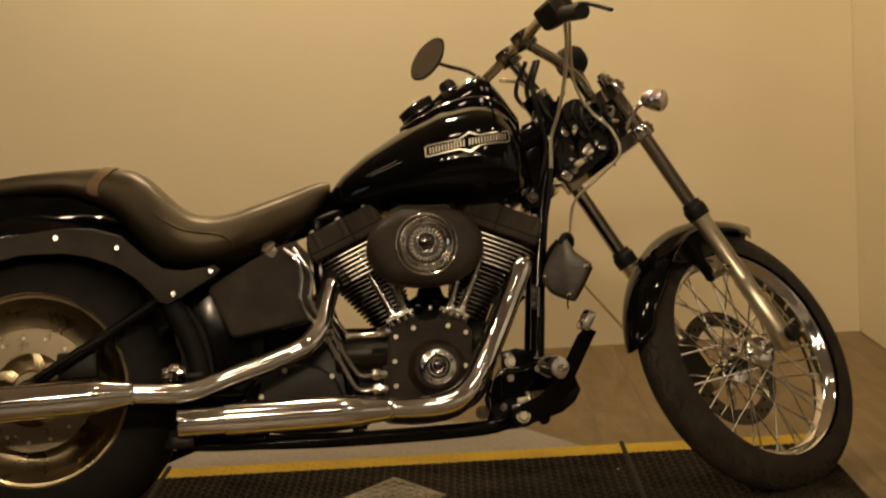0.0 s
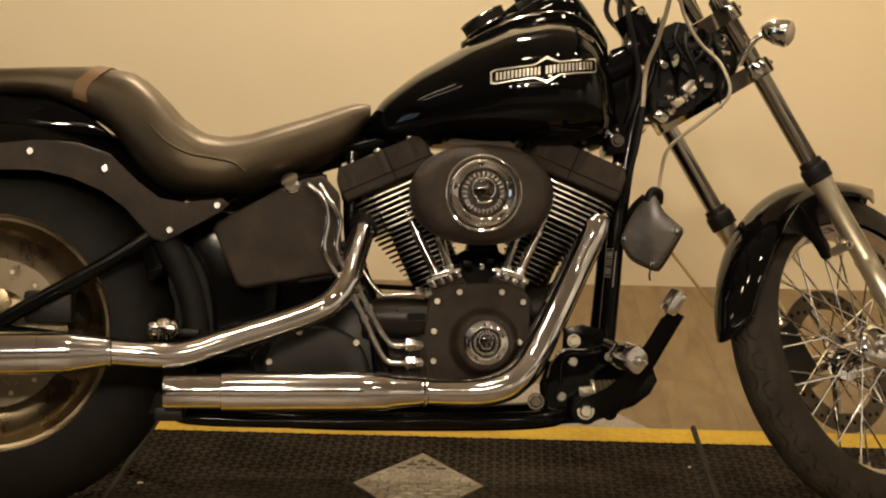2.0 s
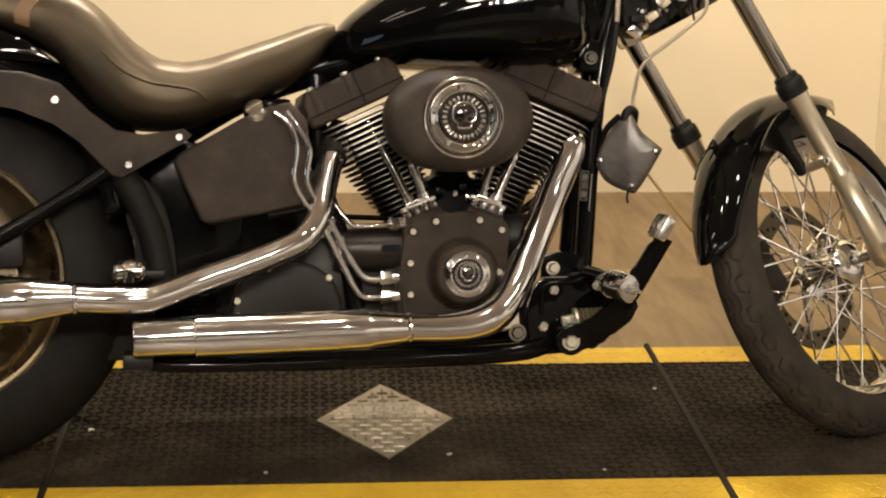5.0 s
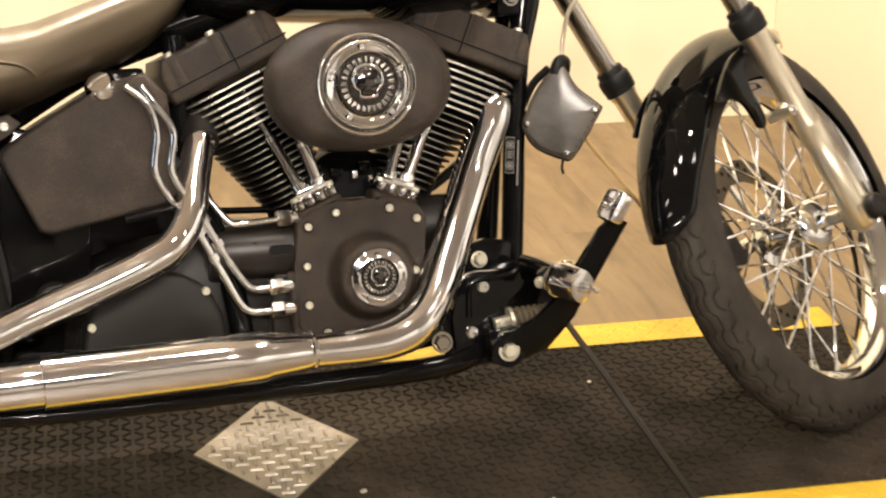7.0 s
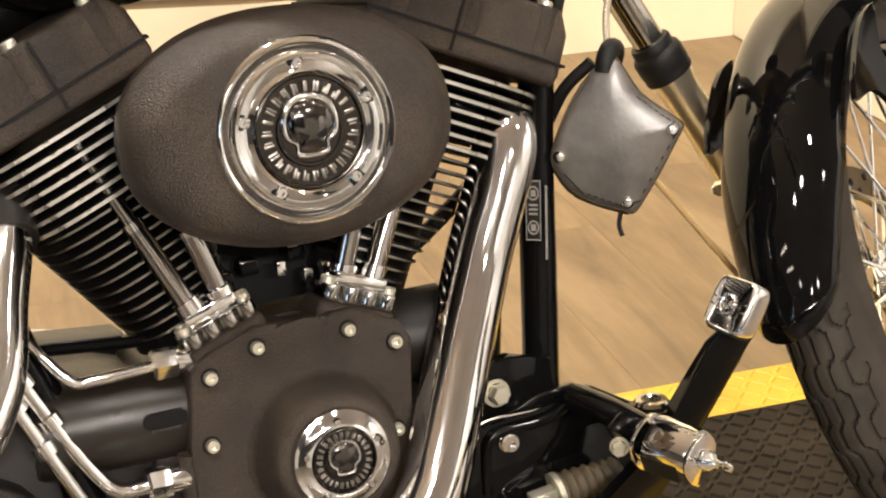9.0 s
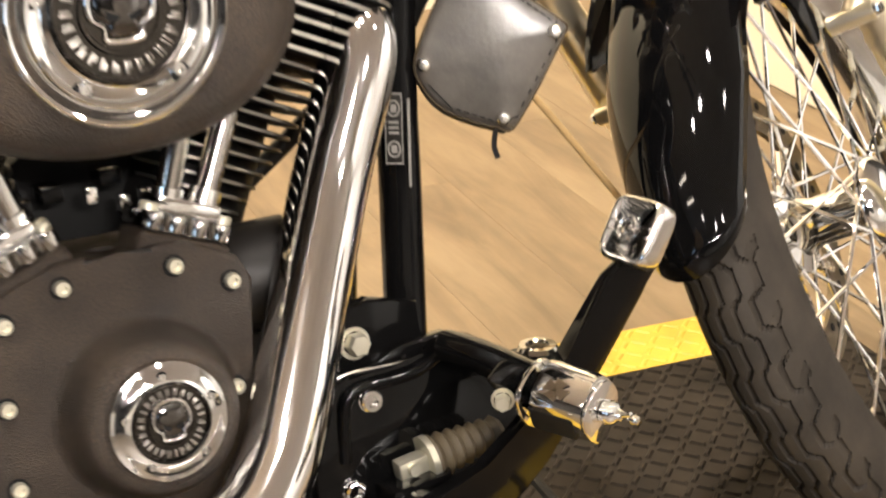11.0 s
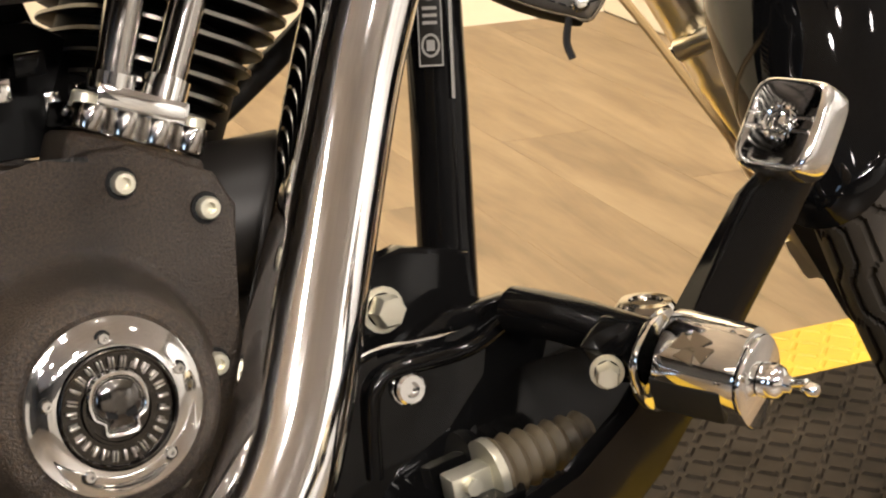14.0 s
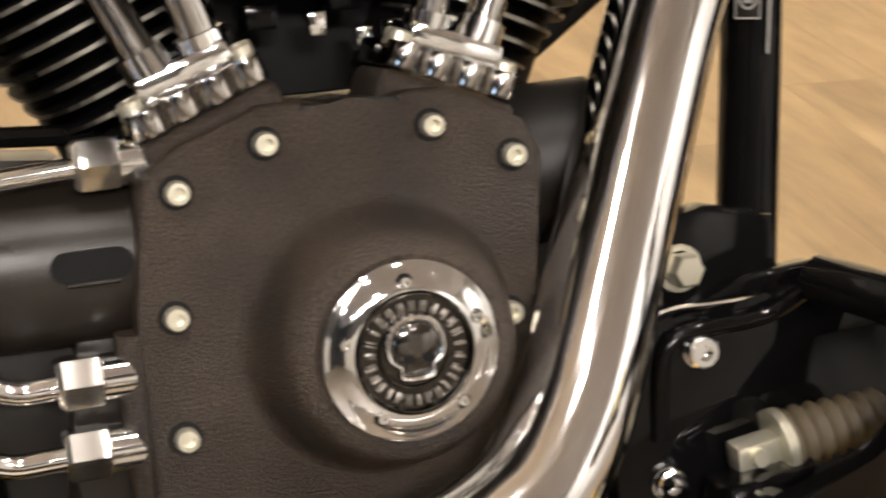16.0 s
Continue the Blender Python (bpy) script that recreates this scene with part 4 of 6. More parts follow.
# a band laid round the seat, proud of its skin, leaning back as it runs down the side
sb = bmesh.new()
ra = []
for i in range(41):
    a = radians(-20) + radians(220) * i / 40
    c, sn = math.cos(a), math.sin(a)
    xm = 0.2 - 0.042 * (1 - max(0.0, sn)) ** 1.3
    row = []
    for d in (-0.0125, 0.0125):
        x = xm + d
        zt, zb, hw = soft_lerp(TOP, x, 0.008), soft_lerp(BOT, x, 0.012), soft_lerp(HALF, x, 0.03)
        h = zt - zb
        for lift in (-0.002, 0.0032):
            y = (hw + lift) * sup(c, 4.2 if sn > 0 else 2.6)
            z = zb + h * 0.42 + (h * (0.58 if sn > 0 else 0.42) + lift) * sup(sn, 3.2 if sn > 0 else 2.6)
            row.append(sb.verts.new((x, y, z)))
    ra.append(row)
for p, q in zip(ra, ra[1:]):
    for u, v in ((0, 1), (1, 3), (3, 2), (2, 0)):
        sb.faces.new((p[u], p[v], q[v], q[u]))
bmesh.ops.recalc_face_normals(sb, faces=sb.faces)
part("passenger_strap", sb, M_STRAP, seat, "brown leather strap across the seat")

# fuel tank
TT = [(0.68, 0.735), (0.695, 0.762), (0.713, 0.785), (0.774, 0.832), (0.876, 0.89), (0.947, 0.921), (1.029, 0.936), (1.07, 0.93), (1.111, 0.905), (1.131, 0.872), (1.148, 0.81)]
TB = [(0.68, 0.722), (0.72, 0.702), (0.774, 0.696), (0.905, 0.686), (1.028, 0.681), (1.13, 0.69), (1.148, 0.73)]
TW = [(0.68, 0.03), (0.695, 0.075), (0.72, 0.105), (0.78, 0.14), (0.85, 0.168), (0.95, 0.197), (1.03, 0.206), (1.08, 0.2), (1.115, 0.172), (1.135, 0.13), (1.148, 0.06)]
secs = []
for i in range(57):
    x = 0.68 + 0.468 * i / 56
    zt, zb, hw = soft_lerp(TT, x, 0.012), soft_lerp(TB, x, 0.012), soft_lerp(TW, x, 0.016)
    secs.append([(x, hw * sup(math.cos(a), 2.5), (zt + zb) / 2 - 0.02 + ((zt - zb) / 2 + (0.02 if math.sin(a) > 0 else -0.02)) * sup(math.sin(a), 2.5)) for a in (2 * math.pi * k / 48 for k in range(48))])
tank = part("fuel_tank", loft(secs), M_PAINT, bike, "glossy black teardrop fuel tank", 60)


def tank_y(x, z):
    zt, zb, hw = soft_lerp(TT, x, 0.012), soft_lerp(TB, x, 0.012), soft_lerp(TW, x, 0.016)
    mid = (zt + zb) / 2 - 0.02
    h = (zt - zb) / 2 + (0.02 if z > mid else -0.02)
    s = min(0.999, abs(z - mid) / h)
    return -hw * (1 - s**2.5) ** (1 / 2.5)


def on_tank(outline, lift, thick=0.0015):
    """A thin plate that follows the side of the tank."""
    bm = bmesh.new()
    n = len(outline)
    a = [bm.verts.new((x, tank_y(x, z) - lift, z)) for x, z in outline]
    b = [bm.verts.new((x, tank_y(x, z) - lift + thick + 0.002, z)) for x, z in outline]
    bm.faces.new(a)
    for i in range(n):
        bm.faces.new((a[i], b[i], b[(i + 1) % n], a[(i + 1) % n]))
    bmesh.ops.triangulate(bm, faces=[f for f in bm.faces if len(f.verts) > 4])
    return bm


def emblem_pt(u, v):
    return (0.905 + 0.194 * u, 0.807 + 0.024 * u + 0.019 * v)


def frame_band(outer, inner, lift):
    bm = bmesh.new()
    n = len(outer)
    o = [bm.verts.new((x, tank_y(x, z) - lift, z)) for x, z in outer]
    i_ = [bm.verts.new((x, tank_y(x, z) - lift, z)) for x, z in inner]
    o2 = [bm.verts.new((x, tank_y(x, z) + 0.001, z)) for x, z in outer]
    for k in range(n):
        j = (k + 1) % n
        bm.faces.new((o[k], o[j], i_[j], i_[k]))
        bm.faces.new((o[k], o2[k], o2[j], o[j]))
    return bm


OUT = [(0, -0.6), (0.04, -0.75), (0.2, -0.7), (0.4, -0.68), (0.46, -1.0), (0.52, -1.3), (0.58, -1.0), (0.64, -0.68), (0.8, -0.7), (0.98, -0.75), (1.0, -0.55), (1.0, 0.55), (0.98, 0.72), (0.8, 0.7), (0.64, 0.68), (0.58, 1.0), (0.52, 1.35), (0.46, 1.0), (0.4, 0.68), (0.2, 0.7), (0.04, 0.72), (0.0, 0.55)]
INN = [(0.5 + (u - 0.5) * 0.965, v * 0.78) for u, v in OUT]
emb = part("emblem", frame_band([emblem_pt(*q) for q in OUT], [emblem_pt(*q) for q in INN], 0.0028), M_EMBLEM, tank, "silver outlined badge with a diamond centre", 60)
for k in range(26):
    u0 = 0.05 + k * 0.0352
    if k == 12:
        continue
    part("badge_bar", on_tank([emblem_pt(u0, -0.38), emblem_pt(u0 + 0.021, -0.38), emblem_pt(u0 + 0.023, 0.38), emblem_pt(u0 + 0.002, 0.38)], 0.0026), M_EMBLEM, emb)

# dash console on the tank
secs = []
CT = [(0.856, 0.893), (0.88, 0.911), (0.91, 0.929), (0.978, 0.968), (1.033, 1.0), (1.058, 1.01), (1.076, 0.998), (1.1, 0.965), (1.145, 0.9)]
for i in range(29):
    x = 0.862 + 0.28 * i / 28
    zt = soft_lerp(CT, x, 0.008)
    zb = soft_lerp(TT, x, 0.012) - 0.06
    hw = lerp([(0.86, 0.03), (0.9, 0.052), (1.0, 0.062), (1.08, 0.066), (1.11, 0.06), (1.142, 0.03)], x)
    secs.append([(x, hw * sup(math.cos(a), 2.8) * (1.25 if math.sin(a) < 0 else 1), (zt + zb) / 2 + (zt - zb) / 2 * sup(math.sin(a), 2.4)) for a in (2 * math.pi * k / 28 for k in range(28))])
con = part("dash_console", loft(secs), M_PAINT, bike, "glossy black tank console", 60)
DASH = Vector((-0.5, 0, 0.86))
speedo = part("speedometer", lathe([(0, 0.0), (0.042, 0.0), (0.044, 0.004), (0.044, 0.022), (0.04, 0.027), (0.034, 0.025), (0, 0.024)], along((0.914, 0, 0.926), DASH), 40), M_RUBBER, con, "round black speedometer housing")
for h in (0.002, 0.0215):
    part("bezel_ring", lathe([(0.0435, h), (0.0465, h), (0.0465, h + 0.0035), (0.0435, h + 0.0035)], along((0.914, 0, 0.926), DASH), 40, True), M_SMOKE, speedo, "thin dark chrome ring")
part("trip_box", moved(box(-0.028, 0.022, -0.004, 0.012, -0.03, 0.03, 0.004), along((0.975, 0, 0.962), DASH)), M_SATIN, con)
part("ignition_switch", lathe([(0, 0), (0.019, 0), (0.021, 0.006), (0.02, 0.022), (0.014, 0.03), (0, 0.031)], along((0.99, -0.01, 0.975), DASH), 28), M_SATIN, con, "round black ignition switch")
part("switch_ring", lathe([(0.0205, 0.003), (0.0235, 0.003), (0.0235, 0.0065), (0.0205, 0.0065)], along((0.99, -0.01, 0.975), DASH), 28, True), M_CHROME, con)
part("console_strip", tube([(1.0, -0.05, 0.972), (1.03, -0.052, 0.99), (1.052, -0.05, 1.001)], 0.0035, 8), M_CHROME, con)
part("console_trim", tube([(0.87, -0.066, 0.887), (0.91, -0.074, 0.91), (0.98, -0.08, 0.937), (1.05, -0.08, 0.945), (1.1, -0.07, 0.925), (1.135, -0.045, 0.885)], 0.0026, 8), M_SMOKE, tank)
part("tank_mount", box(1.135, 1.175, -0.05, 0.05, 0.68, 0.74, 0.008), M_FRAME, bike)
part("mount_bolt", moved(hex_bolt(0.009, 0.008), at_y(1.157, -0.05, 0.707)), M_CHROME, bike)

# ---------- engine ----------
M_CASE = mat("semi_gloss_black_casting", (0.014, 0.011, 0.008), 0.36, 0, 0, 0.35)
rough_var(M_CASE, 40, 0.27, 0.42, 4)
bump(M_CASE, noisy(M_CASE, 700, 2), "Fac", 0.25, 0.0006)
eng = part("crankcase", prism(round_poly([(0.765, 0.225), (0.88, 0.205), (0.965, 0.228), (0.985, 0.3), (0.985, 0.385), (0.962, 0.42), (0.9, 0.425), (0.835, 0.42), (0.785, 0.4), (0.765, 0.32)], 3), -0.088, 0.1, 0.006), M_CASE, bike, "matt black engine crankcase")
COVER = [(0.79, 0.262), (0.791, 0.35), (0.798, 0.41), (0.815, 0.422), (0.84, 0.43), (0.852, 0.436), (0.872, 0.436), (0.895, 0.43), (0.918, 0.436), (0.94, 0.436), (0.978, 0.417), (0.987, 0.4), (0.981, 0.36), (0.981, 0.32), (0.974, 0.3), (0.955, 0.265), (0.93, 0.243), (0.895, 0.234), (0.84, 0.236), (0.805, 0.244)]
part("front_mount", prism(round_poly([(0.96, 0.24), (1.0, 0.25), (1.03, 0.3), (1.03, 0.36), (0.96, 0.38)], 3), -0.06, 0.05, 0.006), M_CASE, eng, "black casting at the front of the crankcase")
cam_cover = part("cam_cover", prism(COVER, -0.1195, -0.085, 0.005, 3), M_WRINKLE, eng, "black wrinkle-finished cam cover")
part("cover_ridge", tube([(0.796, -0.1, 0.25), (0.794, -0.103, 0.29), (0.794, -0.103, 0.34)], 0.0125, 16), M_WRINKLE, eng, "rounded upright ridge beside the oil line unions")
DOME = at_y(0.8995, -0.109, 0.3262)
part("cover_dome", lathe([(0.069, 0.0095), (0.0655, 0.0108), (0.0628, 0.0135), (0.0605, 0.0185), (0.0588, 0.0245), (0.0568, 0.0325), (0.0545, 0.041), (0.0525, 0.047), (0.05, 0.051), (0.0465, 0.0537), (0.043, 0.0545), (0.041, 0.053), (0, 0.053)], DOME, 72), M_WRINKLE, eng, "round raised bulge on the cam cover")
cb = mesh_of(socket_bolt(0.0057, 0.0068), "bolt", M_ZINC)
# flat near-black disc that paints the shade round a sunk screw
screw_shade = mesh_of(lathe([(0.0, 0.0), (0.0078, 0.0), (0.0075, 0.0008), (0.0, 0.0008)], None, 20), "screw_shade", M_DARK)
for bx, bz in ((0.932, 0.419), (0.971, 0.401), (0.964, 0.327), (0.937, 0.278), (0.854, 0.419), (0.813, 0.402), (0.807, 0.347), (0.806, 0.292), (0.83, 0.25)):
    share("cover_screw", cb, cam_cover, at_y(bx, -0.119, bz))
    share("screw_shade_disc", screw_shade, cam_cover, at_y(bx, -0.1195, bz))


def medallion(parent, R, m, screws, seed, sink=0.0):
    """A chrome insert: black ring with two arcs of raised upright marks, a plain domed crest, and screws round it. Local +y looks out."""
    dice = random.Random(seed)
    ring = part("badge_ring", lathe([(R * 0.68, -0.002), (R * 0.675, 0.0042), (R * 0.655, 0.0047), (R * 0.64, 0.0044), (R * 0.63, 0.0012), (R * 0.42, 0.0012), (R * 0.405, 0.0032), (R * 0.37, 0.0032), (R * 0.36, 0.002), (0, 0.002)], m, 72), M_DARKCHROME, parent, "black ring badge with raised bright marks")
    # plain upright strokes, single or in pairs
    marks = []
    for lay in ([(-0.02, 0, 1, 1), (0.02, 0, 1, 1)], [(-0.018, 0, 1.5, 1), (0.022, -0.02, 0.9, 0.6)], [(0, 0, 1.6, 1)], [(-0.022, 0, 1, 1), (0.016, 0.015, 1.3, 0.7)], [(0.018, 0, 1.2, 1), (-0.022, 0.0, 0.9, 0.8)]):
        w, h = R * 0.0135, R * 0.062
        marks.append(mesh_of(merge(*[box(R * x - w * kx, R * x + w * kx, 0.0, 0.0026, R * z - h * kz, R * z + h * kz, 0.0008) for x, z, kx, kz in lay]), "mark", M_DISC))
    for n, mid, half in ((15, 0.0, 1.75), (11, math.pi, 1.12)):
        for k in range(n):
            a = mid - half + 2 * half * k / (n - 1)
            share("raised_mark", marks[dice.randrange(5)], ring, m @ Matrix.Rotation(a, 4, "Y") @ Matrix.Translation((0, 0.001, R * 0.525)))
    outline = [(-0.2, 0.3), (0.0, 0.36), (0.2, 0.3), (0.29, 0.12), (0.27, -0.06), (0.17, -0.14), (0.15, -0.26), (-0.15, -0.26), (-0.17, -0.14), (-0.27, -0.06), (-0.29, 0.12)]
    crest = list(reversed(round_poly([(x * R, z * R) for x, z in outline], 3)))
    part("crest", moved(loft([[(x * k, h, z * k + R * 0.02) for x, z in crest] for k, h in ((1.2, 0.0012), (1.2, 0.0036), (1.14, 0.0052), (1.05, 0.0052), (0.98, 0.0042), (0.95, 0.0034))]), m), M_CHROME, ring, "", 60)
    part("crest_face", moved(loft([[(x * k, 0.003 + h * R / 0.04, z * k + R * 0.02) for x, z in crest] for k, h in ((0.95, 0.0), (0.92, 0.0014), (0.82, 0.0022), (0.66, 0.0029), (0.45, 0.0034), (0.2, 0.0036))]), m), M_SMOKECHROME, ring, "smoky chrome domed crest", 70)
    top = 0.003 + 0.0026 * R / 0.04
    for s in (-1, 1):
        part("crest_inset", moved(prism([(s * 0.04 * R, -0.04 * R), (s * 0.17 * R, 0.02 * R), (s * 0.17 * R, -0.06 * R), (s * 0.07 * R, -0.09 * R)], top, top + 0.0016), m), M_DARK, ring)
    sm = mesh_of(socket_bolt(R * 0.066, R * 0.07), "screw", M_CHROME)
    # thin dark disc in place of the shade in a screw well
    badge_shade = mesh_of(lathe([(0, 0), (R * 0.094, 0), (R * 0.09, 0.0005), (0, 0.0005)], None, 20), "badge_shade", M_DARK)
    for k in range(screws):
        a = 2 * math.pi * (k + 0.05) / screws
        spot = m @ Matrix.Translation((0.8 * R * math.sin(a), 0.0012 - sink, 0.8 * R * math.cos(a)))
        share("badge_screw", sm, parent, spot)
        share("badge_shade_disc", badge_shade, parent, spot)


M_SMOKECHROME = mat("smoky_chrome", (0.13, 0.122, 0.115), 0.06, 1)
rough_var(M_SMOKECHROME, 60, 0.04, 0.12)
M_DARKCHROME = mat("blackened_chrome", (0.07, 0.064, 0.057), 0.17, 1)
rough_var(M_DARKCHROME, 220, 0.1, 0.3)
TC = at_y(0.8995, -0.1645, 0.3272) 
timer = part("timer_cover", lathe([(0.04, -0.002), (0.0406, 0.0008), (0.0402, 0.0018), (0.039, 0.0023), (0.0374, 0.0026), (0.035, 0.004), (0.032, 0.0055), (0.029, 0.0065), (0.0275, 0.0067), (0.0268, 0.006), (0.0264, 0.003), (0, 0.003)], TC, 72), M_CHROME, eng, "round chrome timer cover")
medallion(timer, 0.0395, TC @ Matrix.Translation((0, 0.0038, 0)), 5, 4)

# cylinders with cooling fins
part("cylinder_base_web", prism([(0.80, 0.43), (1.0, 0.43), (0.98, 0.47), (0.93, 0.5), (0.87, 0.5), (0.82, 0.47)], -0.015, 0.08, 0.006), M_DARK, eng)
M_FIN = mat("black_fin_enamel", (0.006, 0.0056, 0.0054), 0.55, 0, 0, 0.12)
rough_var(M_FIN, 40, 0.45, 0.62)
M_FINDULL = mat("dull_fin_edge", (0.2, 0.188, 0.165), 0.33, 1)
rough_var(M_FINDULL, 70, 0.25, 0.45)
M_FINEDGE = mat("machined_fin_edge", (0.55, 0.53, 0.48), 0.3, 1)
rough_var(M_FINEDGE, 70, 0.22, 0.4)


def fin_mesh(hu, hy, bright, t=0.0016):
    """A thin cooling fin with bright machined edges."""
    n = 40
    pts = [(hu * sup(math.cos(2 * math.pi * k / n), 3.4), hy * sup(math.sin(2 * math.pi * k / n), 3.4)) for k in range(n)]
    bm = bmesh.new()
    lay = []
    for s, z in ((0.97, -t * 1.4), (1.0, -t * 0.95), (1.0, t * 0.95), (0.97, t * 1.4)):
        lay.append([bm.verts.new((x * s, y * s, z)) for x, y in pts])
    bm.faces.new(lay[0])
    bm.faces.new(lay[3])
    for li in range(3):
        for k in range(n):
            f = bm.faces.new((lay[li][k], lay[li][(k + 1) % n], lay[li + 1][(k + 1) % n], lay[li + 1][k]))
            f.material_index = 1 if li == 1 and bright else 0
    bmesh.ops.recalc_face_normals(bm, faces=bm.faces)
    me = bpy.data.meshes.new("fin")
    bm.to_mesh(me)
    bm.free()
    me.materials.append(M_FIN)
    me.materials.append(M_FINEDGE if t > 0.0012 else M_FINDULL)
    return me


# chrome with the dark engine's reflection put into its colour
M_PUSHROD = mat("darkened_pushrod_chrome", (0.42, 0.4, 0.375), 0.09, 1)
rough_var(M_PUSHROD, 50, 0.06, 0.16)
SCALLOP = [(0.033, 0.02), (-0.033, 0.02)] + [(-0.033 + 0.066 * i / 32, -0.021 - 0.0085 * abs(math.sin(math.pi * 4 * i / 32)) ** 0.6) for i in range(33)]
UPRIGHT = Matrix(((1, 0, 0, 0), (0, 0, 1, 0), (0, 1, 0, 0), (0, 0, 0, 1)))
boss = mesh_of(tube([(0, -0.094, 0.24), (0, -0.094, 0.2825)], 0.0125, 16, smooth=False), "boss", M_WRINKLE)
rock_bolt = mesh_of(socket_bolt(0.0065, 0.006), "bolt", M_ZINC)
for nm, bx, tilt in (("rear", 0.828, -1), ("front", 0.972, 1)):
    C = Matrix.Translation((bx, 0.0, 0.425)) @ Matrix.Rotation(tilt * radians(23.5), 4, "Y")
    cyl = part("cylinder", lathe([(0, 0.0), (0.05, 0.0), (0.052, 0.2), (0, 0.2)], C @ Matrix.Rotation(math.pi / 2, 4, "X"), 32), M_FIN, eng, "finned black cylinder with bright fin edges")
    for k in range(19):
        h = 0.022 + k * 0.0103
        if k < 12:
            hu, hy, off = 0.046 + 0.003 * k, 0.074 + 0.001 * k, 0.004 * tilt
        else:
            hu, hy, off = (0.097 if k > 15 else 0.042 + 0.0033 * k), 0.1, 0.01 * tilt
        if tilt > 0 and k < 12:
            hu, off = 0.037 + 0.0036 * k, -0.005 + 0.0006 * k
        share("fin", fin_mesh(hu, hy, True, 0.0011 if k < 12 else 0.0016), cyl, C @ Matrix.Translation((off, 0, h)))
    o = -tilt
    RB = C @ Matrix.Translation((0.014 * tilt if tilt < 0 else 0.006, 0, 0))
    outline = [(-0.088, 0.218), (0.088, 0.218), (0.092, 0.228), (0.09, 0.264), (0.079, 0.283), (-0.079, 0.283), (-0.09, 0.264), (-0.092, 0.228)]
    rb = part("rocker_box", moved(prism(outline, -0.104, 0.1, 0.008, 3), RB), M_WRINKLE, eng, "matt black rocker box")
    part("gasket_line", moved(prism([(-0.0935, 0.2365), (0.0935, 0.2365), (0.0935, 0.239), (-0.0935, 0.239)], -0.1055, 0.1), RB), M_DARK, rb)
    part("split_line", moved(prism([(-0.0012, 0.222), (0.0012, 0.222), (0.0012, 0.281), (-0.0012, 0.281)], -0.1055, -0.1), RB @ Matrix.Translation((0.012 * o, 0, 0))), M_DARK, rb)
    for u in (-0.066, 0.0, 0.066):
        share("rocker_bolt", rock_bolt, rb, RB @ Matrix.Translation((u, -0.092, 0.282)) @ Matrix.Rotation(math.pi / 2, 4, "X"))
        share("bolt_boss", boss, rb, RB @ Matrix.Translation((u, -0.0, 0.0)))
    # lifter block and pushrod tubes
    lx = 0.831 if tilt < 0 else 0.946
    lb = Matrix.Translation((lx, -0.088, 0.436)) @ Matrix.Rotation(tilt * radians(21), 4, "Y")
    lifter = part("lifter_block", moved(prism(SCALLOP, 0.0, 0.0125, 0.0015), lb @ UPRIGHT), M_PUSHROD, eng, "polished scalloped lifter block")
    part("lifter_seat", moved(box(-0.034, 0.034, -0.027, 0.02, -0.03, -0.001, 0.006, seg=3), lb), M_WRINKLE, eng, "matt black seat cast under the lifter block")
    part("block_top", moved(box(-0.023, 0.023, -0.02, 0.02, 0.012, 0.024, 0.003), lb), M_CHROME, lifter)
    for u in (-0.027, 0.027):
        share("lifter_bolt", rock_bolt, lifter, lb @ Matrix.Translation((u, -0.014, 0.012)) @ Matrix.Rotation(math.pi / 2, 4, "X"))
    ends = ((-0.014, Vector((lx + tilt * 0.03, -0.1, 0.57))), (0.012, Vector((lx + tilt * 0.088, -0.082, 0.598))))
    for du, b in ends:
        a = lb @ Vector((du * tilt, -0.008, 0.022))
        pr = part("pushrod_tube", tube([a, a.lerp(b, 0.52)], 0.0092, 16, smooth=False), M_PUSHROD, eng, "chrome telescoping pushrod tube")
        part("upper_tube", tube([a.lerp(b, 0.5), b], 0.0072, 14, smooth=False), M_PUSHROD, pr)
        part("tube_collar", tube([a.lerp(b, 0.5), a.lerp(b, 0.545)], 0.0102, 14, smooth=False), M_CHROME, pr)
        part("tube_foot", tube([a, a.lerp(b, 0.07)], 0.0118, 14, smooth=False), M_CHROME, pr)

# air cleaner
AC = at_y(0.891, -0.207, 0.596)
secs = []
for d, k in ((-0.11, 0.62), (-0.075, 0.7), (-0.07, 0.97), (-0.062, 1.0), (-0.045, 1.0), (-0.03, 0.985), (-0.015, 0.94), (-0.006, 0.87), (-0.001, 0.78), (0.001, 0.68), (0.001, 0.5)):
    secs.append([(0.131 * k * sup(math.cos(a), 2.15), d, 0.0915 * k * sup(math.sin(a), 2.15)) for a in (2 * math.pi * j / 64 for j in range(64))])
part("air_cleaner", moved(loft(secs), AC), M_WRINKLE, eng, "oval black wrinkle-finished air cleaner cover", 50)
insert = part("air_cleaner_insert", lathe([(0.07, -0.012), (0.071, 0.002), (0.0695, 0.0055), (0.0675, 0.007), (0.0655, 0.006), (0.0635, 0.001), (0.0615, 0.0005), (0.0605, 0.004), (0.0592, 0.0085), (0.057, 0.0105), (0.0545, 0.0095), (0.0535, 0.0055), (0.0527, 0.0032), (0.051, 0.0046), (0.0475, 0.0072), (0.0455, 0.0096), (0.0442, 0.0108), (0.0432, 0.0104), (0.0425, 0.0075), (0, 0.0075)], AC, 96), M_CHROME, eng, "stepped round chrome insert")
medallion(insert, 0.0635, AC @ Matrix.Translation((0, 0.0084, 0)), 5, 9, 0.0045)
